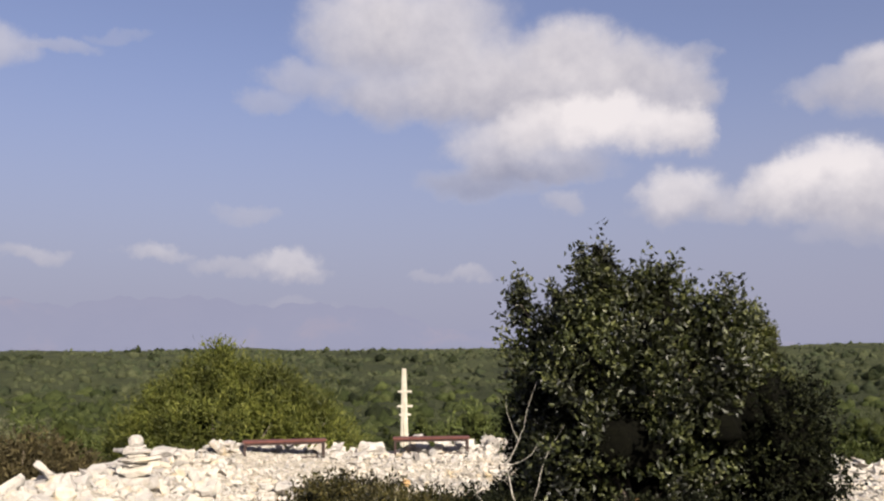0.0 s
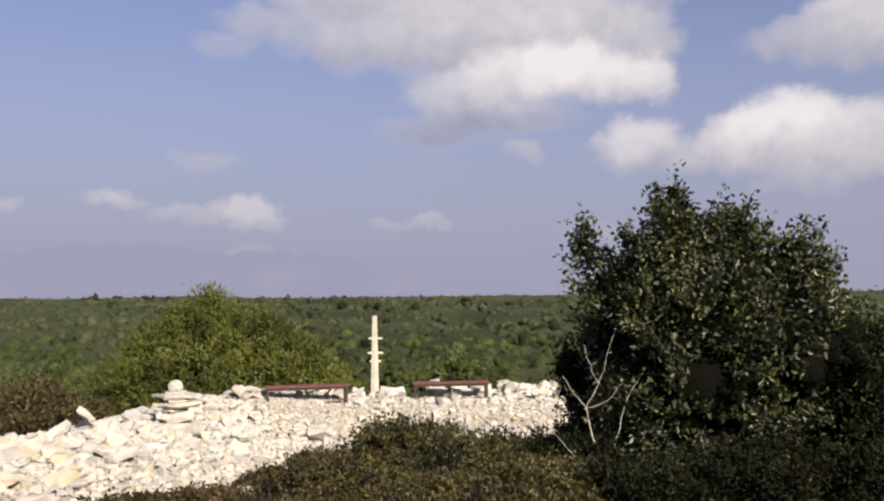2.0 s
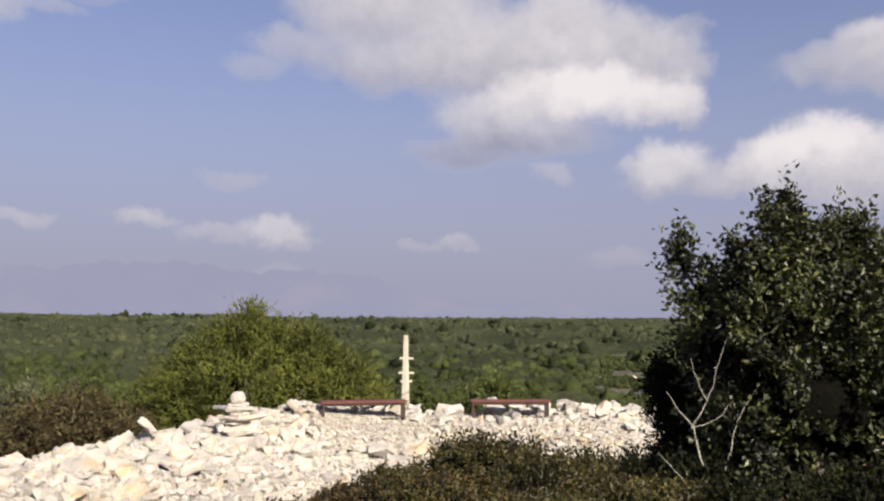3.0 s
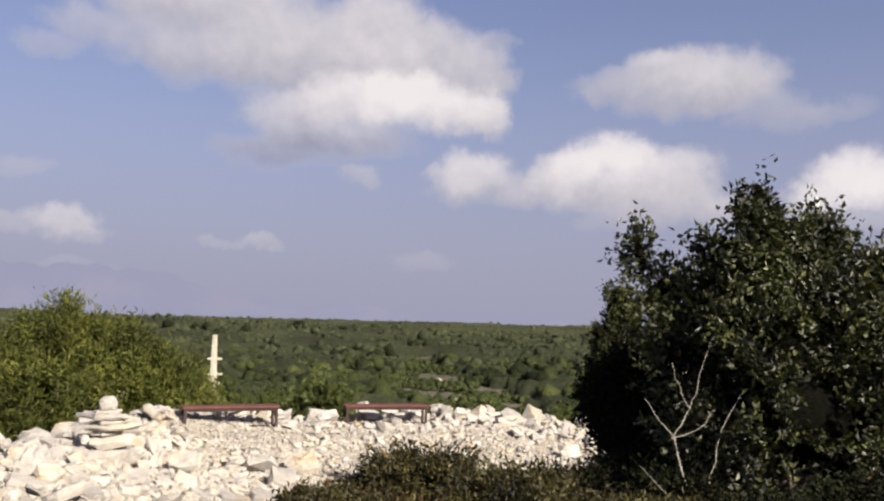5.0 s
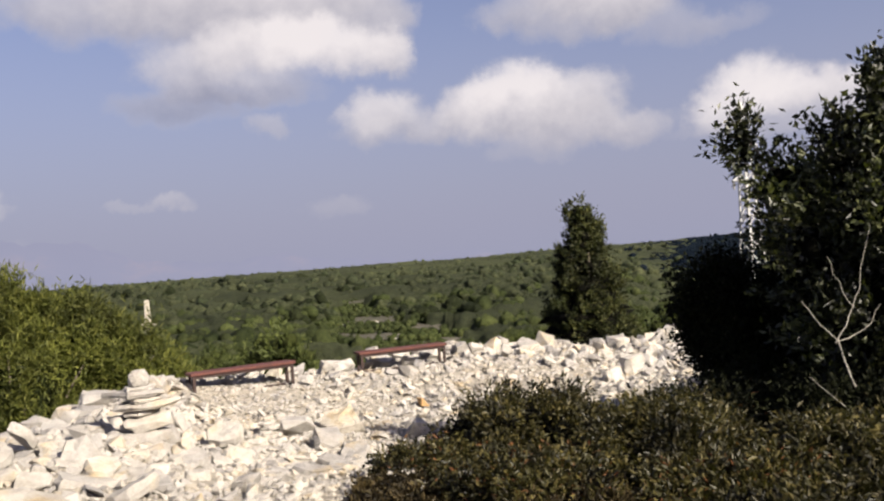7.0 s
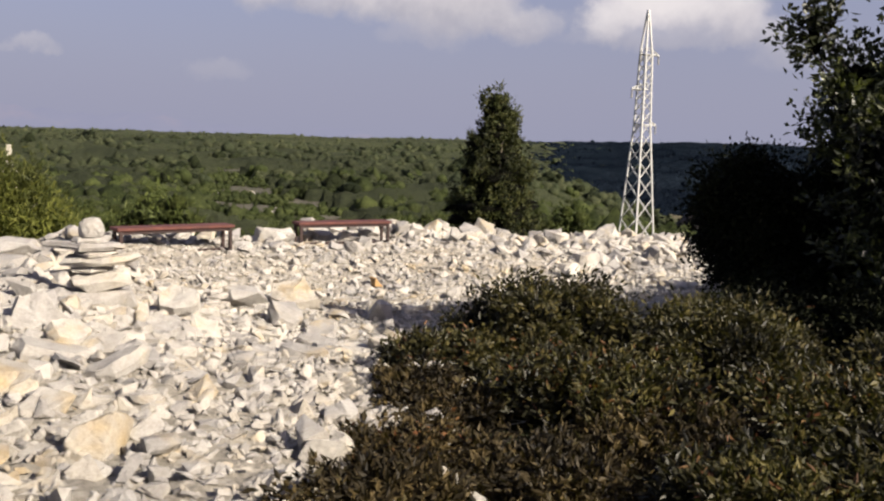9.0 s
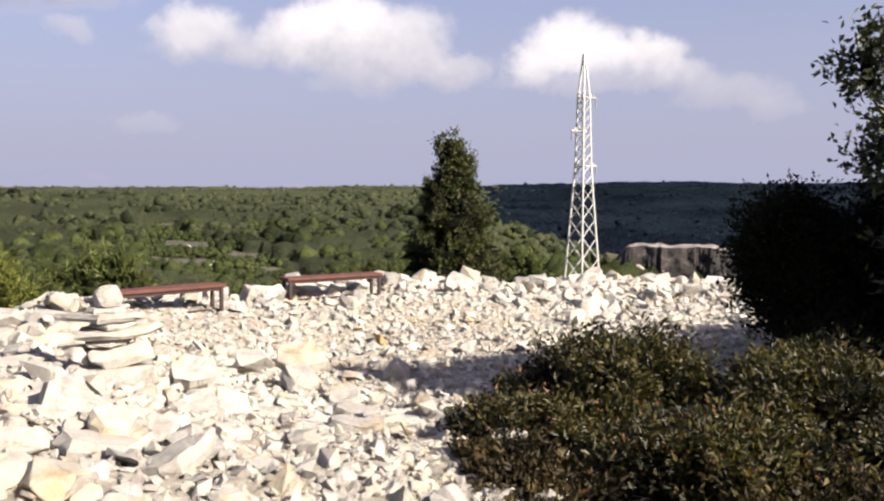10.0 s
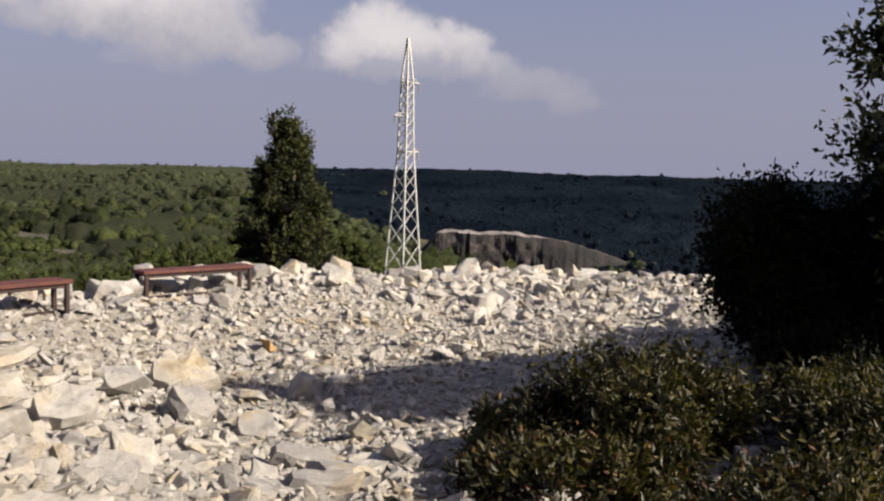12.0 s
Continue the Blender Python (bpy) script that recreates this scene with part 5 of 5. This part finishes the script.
# ---------------------------------------------------------------- the larger stones of the bank and rim
def build_rocks():
    r = random.Random(9)
    made = 0
    for _ in range(5000):
        if made >= 250:
            break
        x, y = r.uniform(-6.6, -2.0), r.uniform(13.4, 19.6)
        if soil(x, y) or (x > -3.0 and y < 16.8) or math.hypot(x + 4.51, y - 17.54) < 0.5 or r.random() > math.exp(-((x + 5.5) / 1.25) ** 2) * 0.95 + 0.05:
            continue
        size = (0.24 + 0.44 * r.random() ** 2.0) * (1 if x < -4.2 else 0.75) * (1 if y > 15 else 0.68)
        if any(math.hypot(x - a, y - b) < 0.42 * (size + c) for a, b, c in BIG):
            continue
        BIG.append((x, y, size))
        rock_at(x, y, land1(x, y) + size * r.uniform(0.05, 0.18), size, r.randrange(24) if size < 0.5 else 16 + r.randrange(8), r.uniform(0, 360), (r.gauss(0, 16), r.gauss(0, 16)), rubble, (1, 1, 1.15))
        made += 1


BIG = []
build_rocks()
# rim stones behind the eastern bench and along the far rim
for i, (x, y, s) in enumerate(((-0.35, 25.5, 0.5), (0.1, 25.7, 0.42), (-0.9, 25.3, 0.55), (0.9, 25.9, 0.5), (4.3, 23.9, 0.5), (-1.9, 24.3, 0.5), (-2.6, 24.0, 0.45), (-4.9, 20.6, 0.5), (-5.6, 20.2, 0.6))):
    rock_at(x, y, land1(x, y) + s * 0.16 + (0.1 if y > 25 and x < 1 else 0), s, i * 5 + 1, i * 47, (8, -6), rubble, (1, 1, 1.25))
rr = random.Random(40)
for (ax, ay), (bx, by), count in zip(RIM[3:9], RIM[4:10], (10, 8, 13, 16, 18, 14)):
    for i in range(count):
        u, off, s = rr.random(), rr.uniform(-1.1, 0.1), rr.uniform(0.34, 0.7)
        ln = math.hypot(bx - ax, by - ay)
        x, y = ax + (bx - ax) * u + (by - ay) / ln * -off * -1, ay + (by - ay) * u + (bx - ax) / ln * off
        if not clear_of_benches(np.array([x]), np.array([y]), 0.25)[0]:
            continue
        rock_at(x, y, land1(x, y) + s * 0.22, s, rr.randrange(24), rr.uniform(0, 360), (rr.gauss(0, 18), rr.gauss(0, 18)), rubble, (1, 1, 1.3))


# ---------------------------------------------------------------- stones that stand out
def standing_slab(x, y, z, w, h, heading, tilt, shape):
    """A slab set on edge, its face towards the path."""
    ob = new("rock", SLABS[shape % 8])
    ob.parent = rubble
    ob.matrix_local = pose(x, y, z, tilt, 4, heading) @ Matrix.Diagonal((w, h / 0.8, 0.75, 1))


standing_slab(-4.86, 15.95, 0.30, 0.46, 0.46, 6, 66, 0)
standing_slab(-4.66, 17.12, 0.08, 0.46, 0.46, -4, 70, 3)
standing_slab(-4.28, 17.22, 0.02, 0.42, 0.40, -12, 66, 5)
standing_slab(-5.10, 16.95, 0.12, 0.52, 0.52, 8, 64, 6)
standing_slab(-5.70, 16.70, 0.20, 0.36, 0.34, 28, 42, 1)
standing_slab(-5.60, 15.00, 0.16, 0.62, 0.50, -10, 48, 2)
standing_slab(-4.30, 15.60, 0.02, 0.50, 0.38, 14, 36, 4)
standing_slab(-3.70, 18.60, -0.06, 0.52, 0.42, -20, 40, 7)


def feature(x, y, size, shape, heading, lift=0.1, lean=(4, -3), stretch=(1, 1, 1)):
    rock_at(x, y, land1(x, y) + lift, size, shape, heading, lean, rubble, stretch)


feature(-5.45, 16.45, 0.46, 21, 60, 0.22, (10, 44), (1, 0.6, 1))
feature(-5.62, 14.85, 0.55, 17, 15, 0.06, (30, 4), (1, 1, 1.2))
feature(-5.18, 14.90, 0.34, 4, 40, 0.10, (12, 6), (1, 1, 1.2))
feature(-4.15, 15.30, 0.42, 19, -25, 0.08, (22, 8), (1, 0.8, 1.3))
feature(-4.62, 15.55, 0.34, 22, 35, 0.12, (35, 10), (1, 1, 1.4))
feature(-3.93, 16.60, 0.36, 18, -15, 0.10, (30, 6), (1, 1, 1.2))
feature(-5.50, 20.90, 0.66, 6, 15, 0.12, (6, 4), (1, 1, 1.1))
feature(-4.95, 20.50, 0.60, 3, 70, 0.14, (4, -6), (1, 1, 1.0))
feature(-4.90, 20.45, 0.40, 9, 20, 0.26, (4, 5), (1, 1, 0.7))
feature(-2.75, 16.40, 0.56, 20, -24, 0.06, (10, 6), (1.0, 0.55, 1.2))
feature(-2.05, 20.60, 0.74, 17, -40, 0.16, (34, 10), (1, 1, 1.5))
feature(3.56, 22.60, 0.56, 2, 10, 0.20, (10, -8), (1, 1, 1.1))
feature(-2.75, 20.35, 0.62, 6, 20, 0.12, (6, 4), (1, 1, 1.0))
feature(-2.35, 19.60, 0.60, 17, 60, 0.14, (28, -12), (1, 1, 1.3))
feature(-2.45, 17.25, 0.5, 20, -28, 0.10, (14, 8), (1.1, 0.7, 1.2))
feature(-2.15, 16.85, 0.34, 18, -20, 0.08, (8, 8))
feature(-1.05, 19.90, 0.44, 3, 12, 0.13)
feature(-0.50, 20.05, 0.52, 19, 6, 0.08, (3, 2), (1, 0.5, 0.9))
feature(0.25, 20.60, 0.30, 7, 40, 0.10)
feature(2.84, 21.90, 0.50, 2, 25, 0.15)
feature(1.25, 18.20, 0.62, 1, 70, 0.12)
feature(-0.38, 24.80, 0.34, 3, 15, 0.12)
feature(-0.85, 24.95, 0.62, 21, 10, 0.14, (24, 6), (1, 1, 1.6))


def build_stack():
    x, y = -3.15, 20.2
    g = land1(x, y)
    pile = empty_thing("stone_stack", (x, y, g), "small stack of thin yellowish limestone slabs", "stone stack")
    for k, (w, hd) in enumerate(((0.36, 10), (0.34, 60), (0.30, -15), (0.27, 30), (0.22, 80))):
        ob = new("stone", SLABS[(k * 3) % 8])
        ob.parent = pile
        ob.matrix_local = pose(0.02 * (-1) ** k, 0.01 * k, 0.05 + 0.062 * k, 2, -2, hd) @ Matrix.Diagonal((w, w, 0.30, 1))


build_stack()


def tan_stone(nt, b):
    c = tex_ramp(nt, tex_noise(nt, 12.0, 5, 0.7), (0.3, (0.2312, 0.136, 0.0544)), (0.7, (0.3536, 0.2312, 0.1088)))
    nt.links.new(c, b.inputs["Base Color"])


TAN = material("tan_stone", tan_stone)
me = STONES[10].copy()
me.materials.clear()
me.materials.append(TAN)
ob = new("tan_stone", me)
ob.matrix_world = pose(-0.62, 21.65, land1(-0.62, 21.65) + 0.1, 5, 10, 30) @ Matrix.Scale(0.24, 4)
tagged(ob, "rounded ochre-brown stone lying on the pale rubble", "stone")
